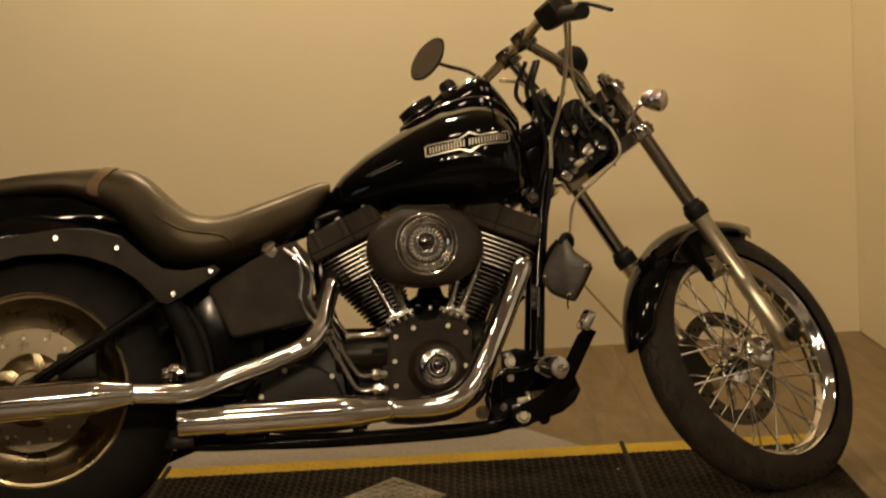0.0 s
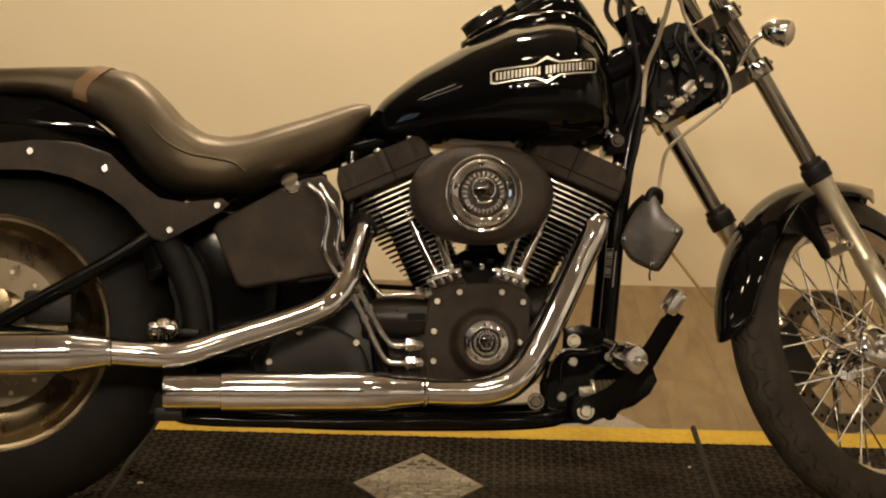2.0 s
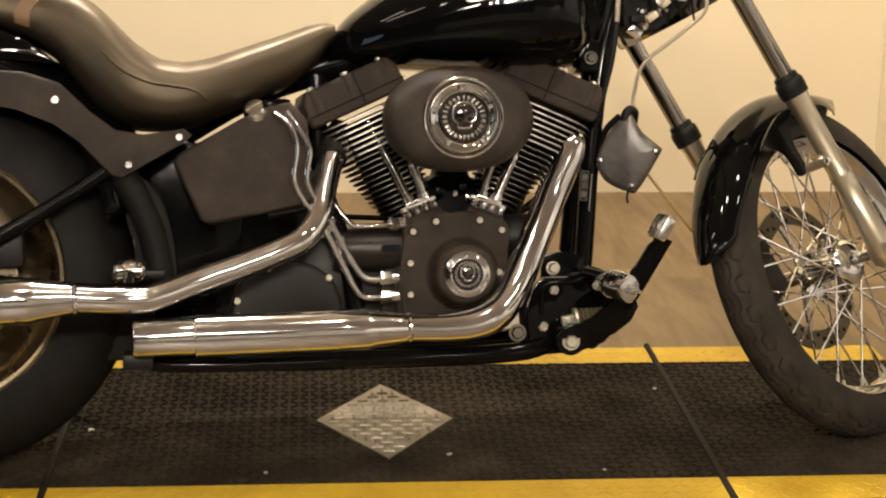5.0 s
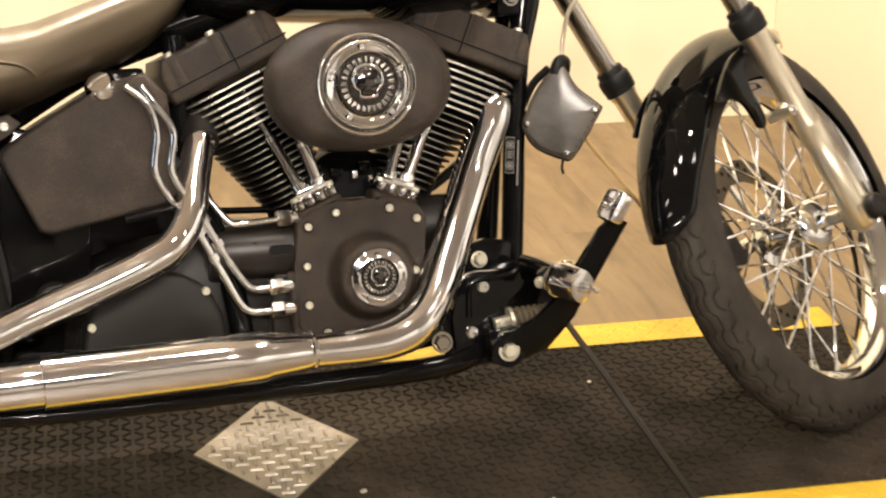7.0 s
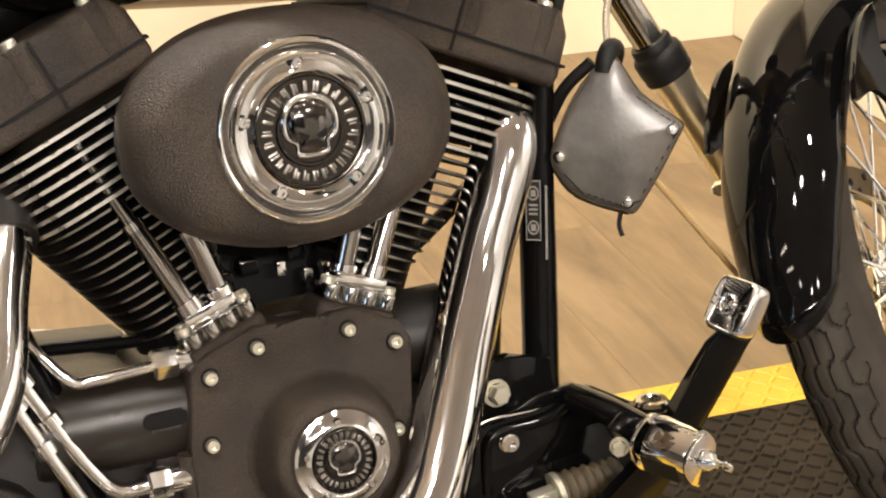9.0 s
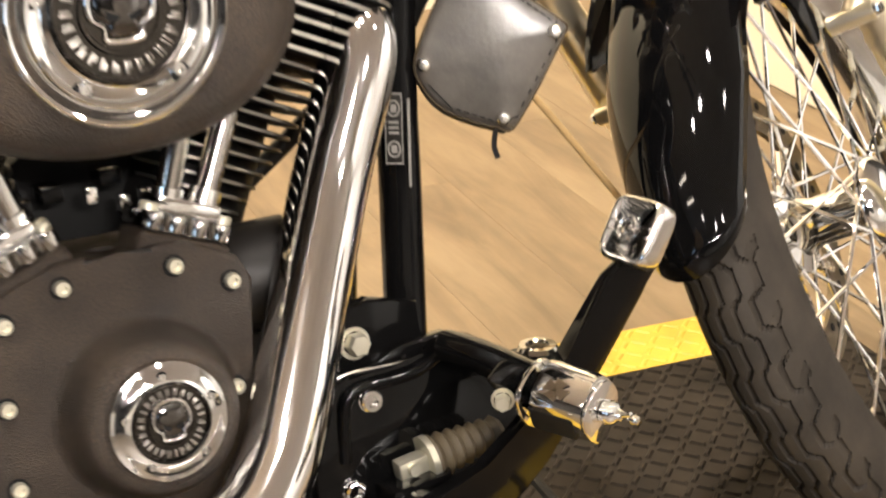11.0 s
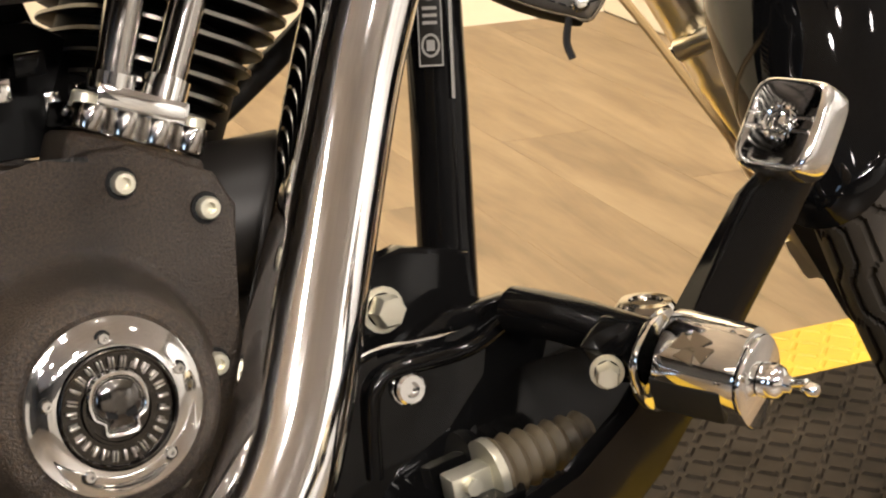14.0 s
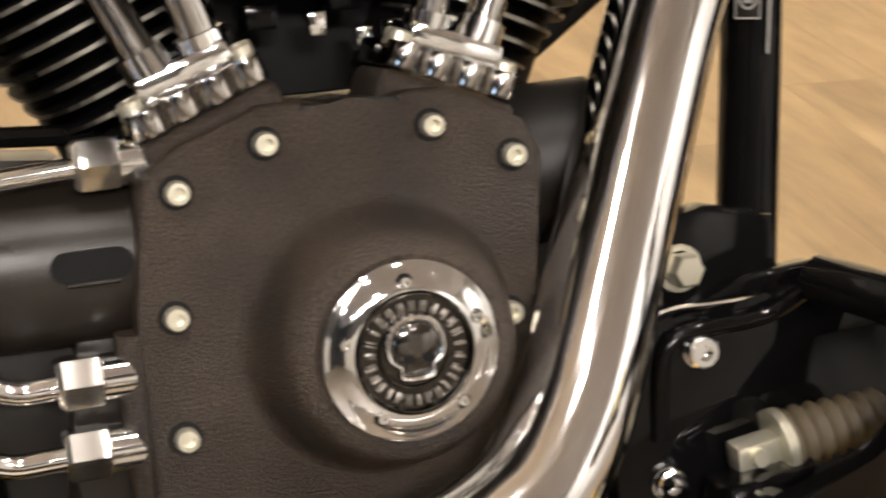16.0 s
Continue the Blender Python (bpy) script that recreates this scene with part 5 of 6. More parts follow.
part("carburettor", box(0.84, 0.93, -0.13, -0.02, 0.55, 0.63, 0.014), M_SATIN, eng, "black carburettor body")
part("intake_pipe", tube([(0.82, 0.0, 0.56), (0.9, 0.0, 0.575), (0.98, 0.0, 0.56)], 0.024, 14), M_SATIN, eng)
part("engine_mount", prism([(0.86, 0.455), (0.95, 0.455), (0.93, 0.52), (0.88, 0.52)], 0.0, 0.07, 0.004), M_DARK, eng)
for q in ((0.899, 0.467), (0.922, 0.458), (0.938, 0.46)):
    part("bright_clip", box(q[0] - 0.004, q[0] + 0.004, -0.064, -0.05, q[1] - 0.006, q[1] + 0.006, 0.0015), M_CHROME, eng)
for q in ((0.873, 0.472), (0.915, 0.478), (0.85, 0.465)):
    part("sensor_plug", box(q[0] - 0.008, q[0] + 0.008, -0.06, -0.03, q[1] - 0.006, q[1] + 0.006, 0.002), M_FRAME, eng)
part("oil_filter", lathe([(0, 0.0), (0.036, 0.0), (0.041, 0.006), (0.041, 0.05), (0.034, 0.058), (0, 0.06)], along((0.99, -0.048, 0.385), (1, -0.22, 0.05)), 40), M_SATIN, eng, "black oil filter")

part("primary_case", prism(round_poly([(0.38, 0.24), (0.66, 0.235), (0.69, 0.32), (0.68, 0.41), (0.63, 0.455), (0.42, 0.46), (0.375, 0.36)], 3), 0.105, 0.19, 0.01), M_SATIN, bike, "black primary drive case on the far side")
part("primary_neck", prism([(0.66, 0.24), (0.84, 0.25), (0.83, 0.36), (0.79, 0.4), (0.68, 0.41)], 0.11, 0.17, 0.008), M_SATIN, bike, "black primary case neck")
# transmission, oil lines and side box
part("transmission_case", prism(round_poly([(0.48, 0.215), (0.74, 0.21), (0.79, 0.3), (0.78, 0.385), (0.66, 0.395), (0.52, 0.37), (0.47, 0.29)], 3), -0.07, 0.1, 0.008), M_SATIN, bike, "satin black gearbox case")
part("gearbox_side_cover", prism(round_poly([(0.5, 0.23), (0.66, 0.225), (0.69, 0.27), (0.66, 0.335), (0.58, 0.36), (0.51, 0.32)], 3), -0.105, -0.06, 0.01, 3), M_SATIN, bike, "black gearbox side cover")
for q in ((0.505, 0.29), (0.675, 0.25), (0.665, 0.325), (0.56, 0.345)):
    share("case_screw", cb, bike, at_y(q[0], -0.105, q[1]))
sm = part("starter_motor", lathe([(0, 0.0), (0.036, 0.0), (0.039, 0.006), (0.039, 0.12), (0.034, 0.126), (0, 0.128)], along((0.675, -0.07, 0.372), (1, 0, -0.02)), 48), M_CASE, bike, "black cylindrical starter motor")
STADIUM = [((0.0115 if k < 9 else -0.0115) + 0.0068 * math.sin(math.pi * (k if k < 9 else k - 1) / 8), 0.0068 * math.cos(math.pi * (k if k < 9 else k - 1) / 8)) for k in range(18)]
# dark plate that paints the shade inside the oval slot
part("slot", moved(prism(STADIUM, -0.0015, 0.0015), Matrix.Translation((0.775, -0.1087, 0.3735))), M_DARK, sm)
part("slot_lip", tube([(0.7635, -0.1098, 0.3655), (0.775, -0.1098, 0.3655), (0.7865, -0.1098, 0.3655)], 0.0012, 8, smooth=False), M_CASE, sm)
LINES = (
    [(0.803, -0.1, 0.4165), (0.77, -0.1, 0.4155), (0.725, -0.1, 0.4135), (0.706, -0.1, 0.418), (0.68, -0.092, 0.452), (0.655, -0.095, 0.485), (0.635, -0.095, 0.51)],
    [(0.785, -0.103, 0.3215), (0.755, -0.104, 0.3205), (0.735, -0.104, 0.321), (0.72, -0.104, 0.332), (0.695, -0.104, 0.374), (0.657, -0.104, 0.45), (0.64, -0.1, 0.49)],
    [(0.785, -0.103, 0.2885), (0.75, -0.104, 0.288), (0.728, -0.104, 0.289), (0.712, -0.105, 0.302), (0.687, -0.106, 0.352), (0.648, -0.106, 0.436), (0.63, -0.1, 0.48)],
)
for i, ln in enumerate(LINES):
    pipe = part("oil_line", tube(ln, 0.0062 if i else 0.0048, 12, 5), M_CHROME, bike, "bent chrome oil line")
    d = Vector((1, 0, 0.0))
    p = Vector(ln[0])
    part("union_nut", lathe([(0, -0.031), (0.0105, -0.031), (0.0128, -0.0285), (0.0128, -0.0125), (0.0108, -0.01), (0, -0.01)], along(p, d), 6), M_ALU_POL, pipe, "hexagonal bright union nut")
    part("union_collar", lathe([(0, -0.011), (0.0112, -0.011), (0.0112, 0.008), (0, 0.008)], along(p, d), 20), M_CHROME, pipe)
    q, r = Vector(ln[4]), Vector(ln[5])
    for f in (0.15, 0.6):
        part("hose_clamp", tube([q.lerp(r, f), q.lerp(r, f + 0.12)], 0.0098, 12, smooth=False), M_CHROME, pipe)
    part("hose", tube([q.lerp(r, 0.7), r, Vector(ln[6])], 0.0085, 12), M_SOFT, pipe)

sidebox = part("side_box", prism([(0.403, 0.532), (0.41, 0.545), (0.55, 0.621), (0.604, 0.632), (0.632, 0.6), (0.637, 0.468), (0.62, 0.452), (0.462, 0.424), (0.447, 0.43)], -0.135, 0.1, 0.008, 3), M_WRINKLE, bike, "matt black oil tank and battery box")
part("filler_cap", lathe([(0, 0.0), (0.021, 0.0), (0.0225, 0.004), (0.0215, 0.022), (0.016, 0.03), (0, 0.032)], along((0.549, -0.11, 0.606), (-0.25, -0.75, 0.6)), 28), M_CHROME, sidebox, "chrome oil filler cap")
part("filler_neck", tube([(0.551, -0.108, 0.603), (0.56, -0.09, 0.55)], 0.02, 20, smooth=False), M_WRINKLE, sidebox)
for a in (0.0, 0.022):
    part("breather_line", tube([(0.575 + a, -0.138, 0.615), (0.602 + a * 0.5, -0.142, 0.59), (0.612 + a, -0.142, 0.55), (0.605 + a, -0.142, 0.5), (0.622 + a, -0.14, 0.46), (0.635 + a, -0.13, 0.44)], 0.0055, 10), M_CHROME, bike, "bent chrome breather line")
part("box_bracket", tube([(0.56, -0.137, 0.437), (0.625, -0.139, 0.447)], 0.006, 10, smooth=False), M_FRAME, bike)
part("coil_cover", box(0.54, 0.61, -0.08, 0.06, 0.58, 0.64, 0.01), M_FRAME, bike, "black coil cover under the seat")
part("fender_stay_rod", tube([(0.69, -0.03, 0.43), (0.79, -0.05, 0.425)], 0.005, 8, smooth=False), M_FRAME, bike)

# ---------- exhaust ----------
FP = [(1.082, -0.031, 0.582), (1.104, -0.056, 0.563), (1.107, -0.075, 0.539), (1.067, -0.089, 0.453), (1.038, -0.108, 0.395), (1.012, -0.129, 0.347), (0.988, -0.15, 0.305), (0.967, -0.167, 0.277), (0.94, -0.183, 0.2545), (0.905, -0.192, 0.2425), (0.86, -0.199, 0.239), (0.784, -0.21, 0.241)]
fpipe = part("front_exhaust", tube(FP, lambda t: 0.0288 - 0.006 * max(0.0, t - 0.75) * 4, 32, 7), M_CHROME_W, bike, "bent chrome front exhaust pipe with muffler")


def muffler(x_end, x_join, y_end, y_join, z_end, z_join, r, rj, parent, name):
    p = Vector((x_join, y_join, z_join))
    q = Vector((x_end, y_end, z_end))
    L = (q - p).length
    m = along(p, q - p)
    prof = [(rj, -0.006), (rj + 0.0022, -0.004), (rj + 0.0022, 0.0), (rj, 0.002), (rj + 0.002, 0.012), (r - 0.003, 0.058), (r, 0.068), (r, 0.12), (r + 0.0006, 0.1205), (r + 0.0006, L - 0.101), (r - 0.0004, L - 0.1), (r - 0.0035, L - 0.0995), (r - 0.0035, L - 0.004), (r - 0.005, L), (r - 0.008, L), (r - 0.008, L - 0.02), (0, L - 0.02)]
    return part(name, lathe(prof, m, 56), M_CHROME_W, parent, "long chrome muffler")


muffler(0.328, 0.786, -0.236, -0.21, 0.243, 0.2415, 0.0345, 0.0245, fpipe, "muffler")
RP = [(0.7, -0.02, 0.585), (0.682, -0.05, 0.566), (0.678, -0.08, 0.54), (0.662, -0.11, 0.489), (0.647, -0.14, 0.437), (0.618, -0.168, 0.398), (0.58, -0.18, 0.378), (0.52, -0.193, 0.357), (0.429, -0.215, 0.329), (0.38, -0.23, 0.313), (0.345, -0.24, 0.306), (0.3, -0.248, 0.308), (0.232, -0.255, 0.313)]
rpipe = part("rear_exhaust", tube(RP, lambda t: 0.0225 if t > 0.1 else 0.021, 28, 7), M_CHROME_W, bike, "bent chrome rear exhaust pipe with muffler")
muffler(-0.3, 0.236, -0.275, -0.255, 0.305, 0.313, 0.0365, 0.0245, rpipe, "muffler")
part("pipe_collar", tube([(0.681, -0.06, 0.56), (0.677, -0.085, 0.532)], 0.0265, 22, smooth=False), M_SATIN, rpipe, "black pipe collar at the head")
part("muffler_bracket", box(0.31, 0.36, -0.225, -0.13, 0.19, 0.215, 0.005), M_SATIN, bike)
part("rear_frame_plate", prism([(0.27, 0.19), (0.38, 0.19), (0.4, 0.3), (0.34, 0.36), (0.29, 0.3)], -0.06, 0.1, 0.006), M_RUBBER, bike, "black rear frame plate")
ppeg = part("passenger_peg", tube([(0.322, -0.15, 0.352), (0.325, -0.19, 0.352)], 0.013, 18, smooth=False), M_SATIN, bike, "folded chrome passenger footpeg")
part("peg_mount", merge(box(0.305, 0.352, -0.175, -0.13, 0.338, 0.368, 0.007), box(0.335, 0.385, -0.185, -0.155, 0.338, 0.352, 0.005)), M_SATIN, ppeg)
PPM = along((0.302, -0.212, 0.35), (1, -0.1, 0.05))
part("peg_body", moved(loft([[(r * 0.0135 * sup(math.cos(a), 2.6), h, r * 0.016 * sup(math.sin(a), 2.6)) for a in (2 * math.pi * k / 24 for k in range(24))] for h, r in ((-0.004, 0.7), (0, 1.0), (0.008, 1.08), (0.012, 0.95), (0.034, 0.9), (0.038, 1.1), (0.046, 1.1), (0.05, 0.8))]), PPM), M_SMOKE, ppeg)
for k in range(3):
    part("peg_rib", moved(box(-0.0155, 0.0155, 0.015 + k * 0.007, 0.0185 + k * 0.007, -0.0165, 0.0165, 0.0012), PPM), M_SOFT if k == 1 else M_SMOKE, ppeg)
part("peg_hinge", lathe([(0, 0), (0.0095, 0), (0.0105, 0.003), (0.0105, 0.03), (0.008, 0.034), (0, 0.035)], along((0.338, -0.205, 0.348), (0.05, -1, 0.1)), 20), M_SMOKE, ppeg)
part("peg_cap", lathe([(0, 0), (0.014, 0), (0.0145, 0.003), (0.009, 0.008), (0, 0.009)], along((0.327, -0.226, 0.362), (0.1, -0.7, 0.6)), 24), M_SMOKE, ppeg)

for k, x in enumerate((0.42, 0.55, 0.66, 0.74)):
    share("rail_bolt", cb, bike, at_y(x, -0.155, 0.182))
part("muffler_rail", tube([(0.33, -0.16, 0.206), (0.38, -0.165, 0.19), (0.6, -0.16, 0.184), (0.9, -0.15, 0.184)], 0.012, 12), M_FRAME, bike, "black rail under the mufflers")

# ---------- forward control ----------
plate = part("control_plate", prism([(1.02, 0.175), (1.015, 0.25), (1.024, 0.287), (1.036, 0.307), (1.05, 0.313), (1.1, 0.312), (1.118, 0.315), (1.13, 0.324), (1.15, 0.324), (1.19, 0.3), (1.18, 0.288), (1.13, 0.292), (1.1, 0.27), (1.095, 0.235), (1.1, 0.2), (1.08, 0.178)], -0.116, -0.104, 0.003), M_PAINT, bike, "glossy black forward control bracket")
# bright metal tube that draws the highlight along the glossy black edge
part("edge_highlight", tube([(1.016, -0.113, 0.262), (1.0245, -0.113, 0.288), (1.036, -0.113, 0.3075), (1.05, -0.113, 0.3138), (1.075, -0.113, 0.3135), (1.1, -0.113, 0.3128)], 0.0012, 8), M_ALU_POL, plate, "thin bright line standing for the highlight on the bracket edge")
part("plate_rim", tube([(1.04, -0.117, 0.25), (1.042, -0.119, 0.285), (1.046, -0.12, 0.297), (1.058, -0.12, 0.303), (1.1, -0.12, 0.305), (1.13, -0.118, 0.316)], 0.0045, 12), M_PAINT, plate)
part("bracket_web", prism([(1.05, 0.3), (1.1, 0.322), (1.14, 0.325), (1.178, 0.303), (1.214, 0.285), (1.224, 0.255), (1.21, 0.23), (1.18, 0.208), (1.13, 0.192), (1.09, 0.185), (1.008, 0.18), (1.004, 0.25), (1.02, 0.29)], -0.1, -0.088, 0.003), M_FRAME, plate, "black web of the control bracket")
part("frame_gusset", prism([(1.045, 0.25), (1.05, 0.352), (1.085, 0.36), (1.125, 0.35), (1.13, 0.25)], -0.09, -0.075, 0.004), M_FRAME, bike, "black engine mount gusset")
part("gusset_bolt", moved(hex_bolt(0.0092, 0.013), at_y(1.069, -0.09, 0.329)), M_ZINC, bike, "zinc hex bolt")
for q in ((1.064, 0.292), (1.043, 0.227)):
    part("plate_bolt", moved(socket_bolt(0.0085, 0.006), at_y(q[0], -0.118, q[1])), M_CHROME, plate)
part("pivot_bolt", moved(hex_bolt(0.0115, 0.01), at_y(1.08, -0.173, 0.204)), M_ZINC, bike, "zinc pedal pivot bolt")
part("rail_end_bolt", moved(hex_bolt(0.0115, 0.008), at_y(0.994, -0.128, 0.219)), M_SMOKE, bike)
arm = [(1.06, 0.185), (1.092, 0.183), (1.14, 0.2), (1.17, 0.235), (1.2, 0.285), (1.236, 0.352), (1.25, 0.376), (1.228, 0.388), (1.208, 0.372), (1.176, 0.315), (1.15, 0.27), (1.12, 0.243), (1.075, 0.23), (1.056, 0.21)]
arm_bm = prism(arm, -0.008, 0.008, 0.003)
for v in arm_bm.verts:
    v.co.y += -0.165 - 0.34 * (v.co.z - 0.205)
pedal = part("brake_pedal", arm_bm, M_FRAME, bike, "black brake pedal arm with a chrome pad")
part("pedal_hub", tube([(1.08, -0.171, 0.204), (1.08, -0.12, 0.204)], 0.025, 24, smooth=False), M_FRAME, pedal)
part("pedal_bend", prism([(1.06, 0.185), (1.1, 0.185), (1.11, 0.235), (1.06, 0.23)], -0.15, -0.118, 0.006), M_FRAME, pedal)
part("pedal_eye", merge(tube([(1.134, -0.105, 0.196), (1.134, -0.085, 0.196)], 0.014, 18, smooth=False)), M_FRAME, pedal)
PAD = Matrix(((0.17, 0.84, 0.515, 1.218), (-0.978, 0.207, -0.018, -0.2405), (-0.122, -0.501, 0.857, 0.4065), (0, 0, 0, 1))) @ Matrix.Scale(0.8, 4) @ Matrix.Translation((0, 0.012, 0))
padp = part("pedal_pad", moved(loft([[(0.03 * k * sup(math.cos(a), 5), d, 0.03 * k * sup(math.sin(a), 5)) for a in (2 * math.pi * j / 48 for j in range(48))] for d, k in ((0.012, 0.95), (0.009, 1.0), (-0.0035, 1.0), (-0.007, 0.985), (-0.009, 0.95), (-0.0102, 0.9), (-0.0106, 0.8), (-0.011, 0.5), (-0.0112, 0.1))]), PAD), M_CHROME, pedal, "square rounded chrome pedal pad", 50)
for bz in (-0.0042, 0.0042):
    part("pad_ridge", moved(box(-0.0245, 0.0245, -0.0126, -0.009, bz - 0.0012, bz + 0.0012, 0.0006), PAD), M_CHROME, padp)
part("pad_crest", moved(lathe([(0.0112, 0.009), (0.0112, 0.0128), (0.0098, 0.0136), (0.0086, 0.0128), (0.0084, 0.0118), (0.0062, 0.0118), (0.0058, 0.013), (0.003, 0.0142), (0, 0.0145)], Matrix.Rotation(math.pi, 4, "Z"), 32), PAD), M_CHROME, padp)
bead = mesh_of(lathe([(0.0011, -0.001), (0.0011, 0.0006), (0, 0.001)], None, 8), "bead", M_CHROME)
for k in range(16):
    a = 2 * math.pi * k / 16
    share("crest_bead", bead, padp, PAD @ Matrix.Translation((0.0113 * math.cos(a), -0.0132, 0.0113 * math.sin(a))) @ Matrix.Rotation(math.pi, 4, "Z"))
PT = [(1.125, -0.13, 0.322), (1.133, -0.165, 0.319), (1.139, -0.2, 0.314), (1.142, -0.225, 0.311)]
peg = part("footpeg", tube(PT, 0.0125, 18, 5), M_FRAME, bike, "chrome footpeg on a black mount")
PD = Vector((0.042, -0.086, -0.018))
PM = along((1.127, -0.226, 0.3125), PD) @ Matrix.Diagonal((0.8, 1, 0.82, 1))
part("peg_body", moved(loft([[(r * 0.029 * sup(math.cos(a), 2.6), h + 0.005, r * 0.0262 * sup(math.sin(a), 2.6)) for a in (2 * math.pi * k / 32 for k in range(32))] for h, r in ((0.019, 0.9), (0.021, 1.0), (0.026, 1.03), (0.056, 1.0), (0.06, 0.97), (0.062, 0.6))]), PM), M_CHROME, peg, "chrome footpeg body")
FLANGE = [(-0.024, -0.01), (-0.016, -0.02), (0.0, -0.023), (0.016, -0.02), (0.024, -0.01), (0.021, 0.008), (0.01, 0.019), (-0.01, 0.019), (-0.021, 0.008)]
FACE = PM @ Matrix.Rotation(1.72, 4, "Y")
badge = part("peg_panel", moved(box(-0.0042, 0.0042, 0.026, 0.06, 0.0262, 0.0292, 0.0012), FACE), M_CHROME, peg, "raised chrome strip with a small cross badge")
for turn in (0, 90):
    arm = prism([(-0.0018, 0.0), (-0.0052, 0.0088), (0.0052, 0.0088), (0.0018, 0.0), (0.0052, -0.0088), (-0.0052, -0.0088)], 0.0, 0.0014)
    part("cross", moved(arm, FACE @ Matrix.Translation((0, 0.043, 0.0292)) @ Matrix.Rotation(-math.pi / 2, 4, "X") @ Matrix.Rotation(radians(turn + 20), 4, "Y") @ Matrix.Translation((0, -0.0014, 0))), M_SMOKE, badge)
for sx in (-0.014, 0.014):
    for sh in (0.029, 0.058):
        part("panel_screw", lathe([(0.0022, -0.006), (0.0022, 0.0004), (0.0016, 0.0008), (0.0012, 0.0), (0, 0.0)], FACE @ Matrix.Translation((sx, sh, 0.0258)) @ Matrix.Rotation(math.pi / 2, 4, "X"), 12), M_CHROME, badge)
part("rubber_pad", moved(box(-0.0125, 0.0125, 0.024, 0.06, 0.022, 0.0285, 0.003), PM @ Matrix.Rotation(2.85, 4, "Y")), M_SOFT, peg, "dark rubber pad under the peg")
part("inner_flange", moved(prism(round_poly([(x * 1.28, z * 1.28) for x, z in FLANGE], 3), 0.016, 0.0195, 0.0012), PM), M_CHROME, peg)
part("peg_flange", moved(prism(round_poly([(x * 1.12, z * 1.16) for x, z in FLANGE], 3), 0.066, 0.0685, 0.001), PM), M_CHROME, peg)
part("peg_nut", moved(lathe([(0, 0.069), (0.0095, 0.069), (0.0105, 0.074), (0.009, 0.078), (0.0055, 0.08), (0.0045, 0.083), (0, 0.084)], None, 20), PM), M_CHROME, peg)
part("peg_wear_pin", moved(tube([(0, 0.08, 0), (0.003, 0.09, 0.002)], 0.0026, 10, smooth=False), PM), M_CHROME, peg)
part("pin_ball", moved(lathe([(0, 0.087), (0.0034, 0.0882), (0.0048, 0.0918), (0.0034, 0.0952), (0, 0.0965)], None, 14), PM), M_CHROME, peg)
part("peg_clevis_bolt", moved(hex_bolt(0.006, 0.01), along((1.115, -0.226, 0.304), (-0.5, -0.8, -0.1))), M_ZINC, peg)
part("clevis", moved(box(-0.0095, 0.0095, -0.014, 0.016, -0.011, 0.011, 0.004), along((1.132, -0.212, 0.311), (0.2, -1, -0.1))), M_FRAME, peg)
part("reservoir_cap", lathe([(0, 0.0), (0.0235, 0.0), (0.0245, 0.004), (0.021, 0.009), (0.014, 0.0095), (0.013, 0.007), (0, 0.007)], along((1.172, -0.18, 0.317), (0.0, -0.15, 1.0)) @ Matrix.Diagonal((0.64, 0.6, 0.64, 1)), 30), M_SMOKE, bike, "small round reservoir cap")
part("master_cylinder", lathe([(0, 0.045), (0.017, 0.045), (0.019, 0.05), (0.021, 0.07), (0.0195, 0.0755), (0, 0.0755)], along((1.164, -0.178, 0.242), (0.0, -0.09, 1.0)), 26), M_FRAME, bike, "black rear master cylinder")
M_BOOT = mat("grey_ribbed_rubber", (0.085, 0.066, 0.038), 0.55)
bump(M_BOOT, noisy(M_BOOT, 300, 3), "Fac", 0.2, 0.0005)
bell = [(0, 0.0)]
for k in range(7):
    r = 0.0165 - 0.0008 * k
    bell += [(r, 0.002 + k * 0.0088), (r + 0.0012, 0.0045 + k * 0.0088), (r - 0.0028, 0.0088 + k * 0.0088)]
bell += [(0.0, 0.066)]
bel = part("pushrod_boot", lathe(bell, along((1.1, -0.128, 0.2405), (0.97, -0.02, 0.13)), 28), M_BOOT, bike, "ribbed grey rubber boot")
part("boot_washer", lathe([(0.005, -0.003), (0.0185, -0.003), (0.0185, 0.002), (0.005, 0.002)], along((1.1, -0.128, 0.2405), (0.97, -0.02, 0.13)), 26), M_ZINC, bel)
part("clevis_rod", moved(box(-0.007, 0.007, -0.026, 0.0, -0.0075, 0.0075, 0.0022), along((1.1, -0.128, 0.2405), (0.97, -0.02, 0.13))), M_ZINC, bel, "pale zinc clevis")
part("clevis_pin", lathe([(0, 0), (0.006, 0), (0.006, 0.008), (0, 0.008)], at_y(1.084, -0.134, 0.2385) @ Matrix.Scale(0.75, 4), 14), M_ZINC, bel)
part("split_pin", tube([(1.085, -0.138, 0.23), (1.087, -0.14, 0.22), (1.083, -0.14, 0.216), (1.081, -0.14, 0.222)], 0.0014, 6), M_ZINC, bel)
part("jiffy_stand", tube([(0.35, 0.14, 0.2), (0.2, 0.24, 0.15), (0.06, 0.34, 0.096)], 0.012, 12), M_FRAME, bike, "black side stand")
DEC = Matrix.Translation((1.1525, -0.0355, 0.474)) @ Matrix.Rotation(radians(5.4), 4, "Y") @ Matrix.Rotation(radians(-40), 4, "Z") @ Matrix.Diagonal((0.8, 1, 1, 1))
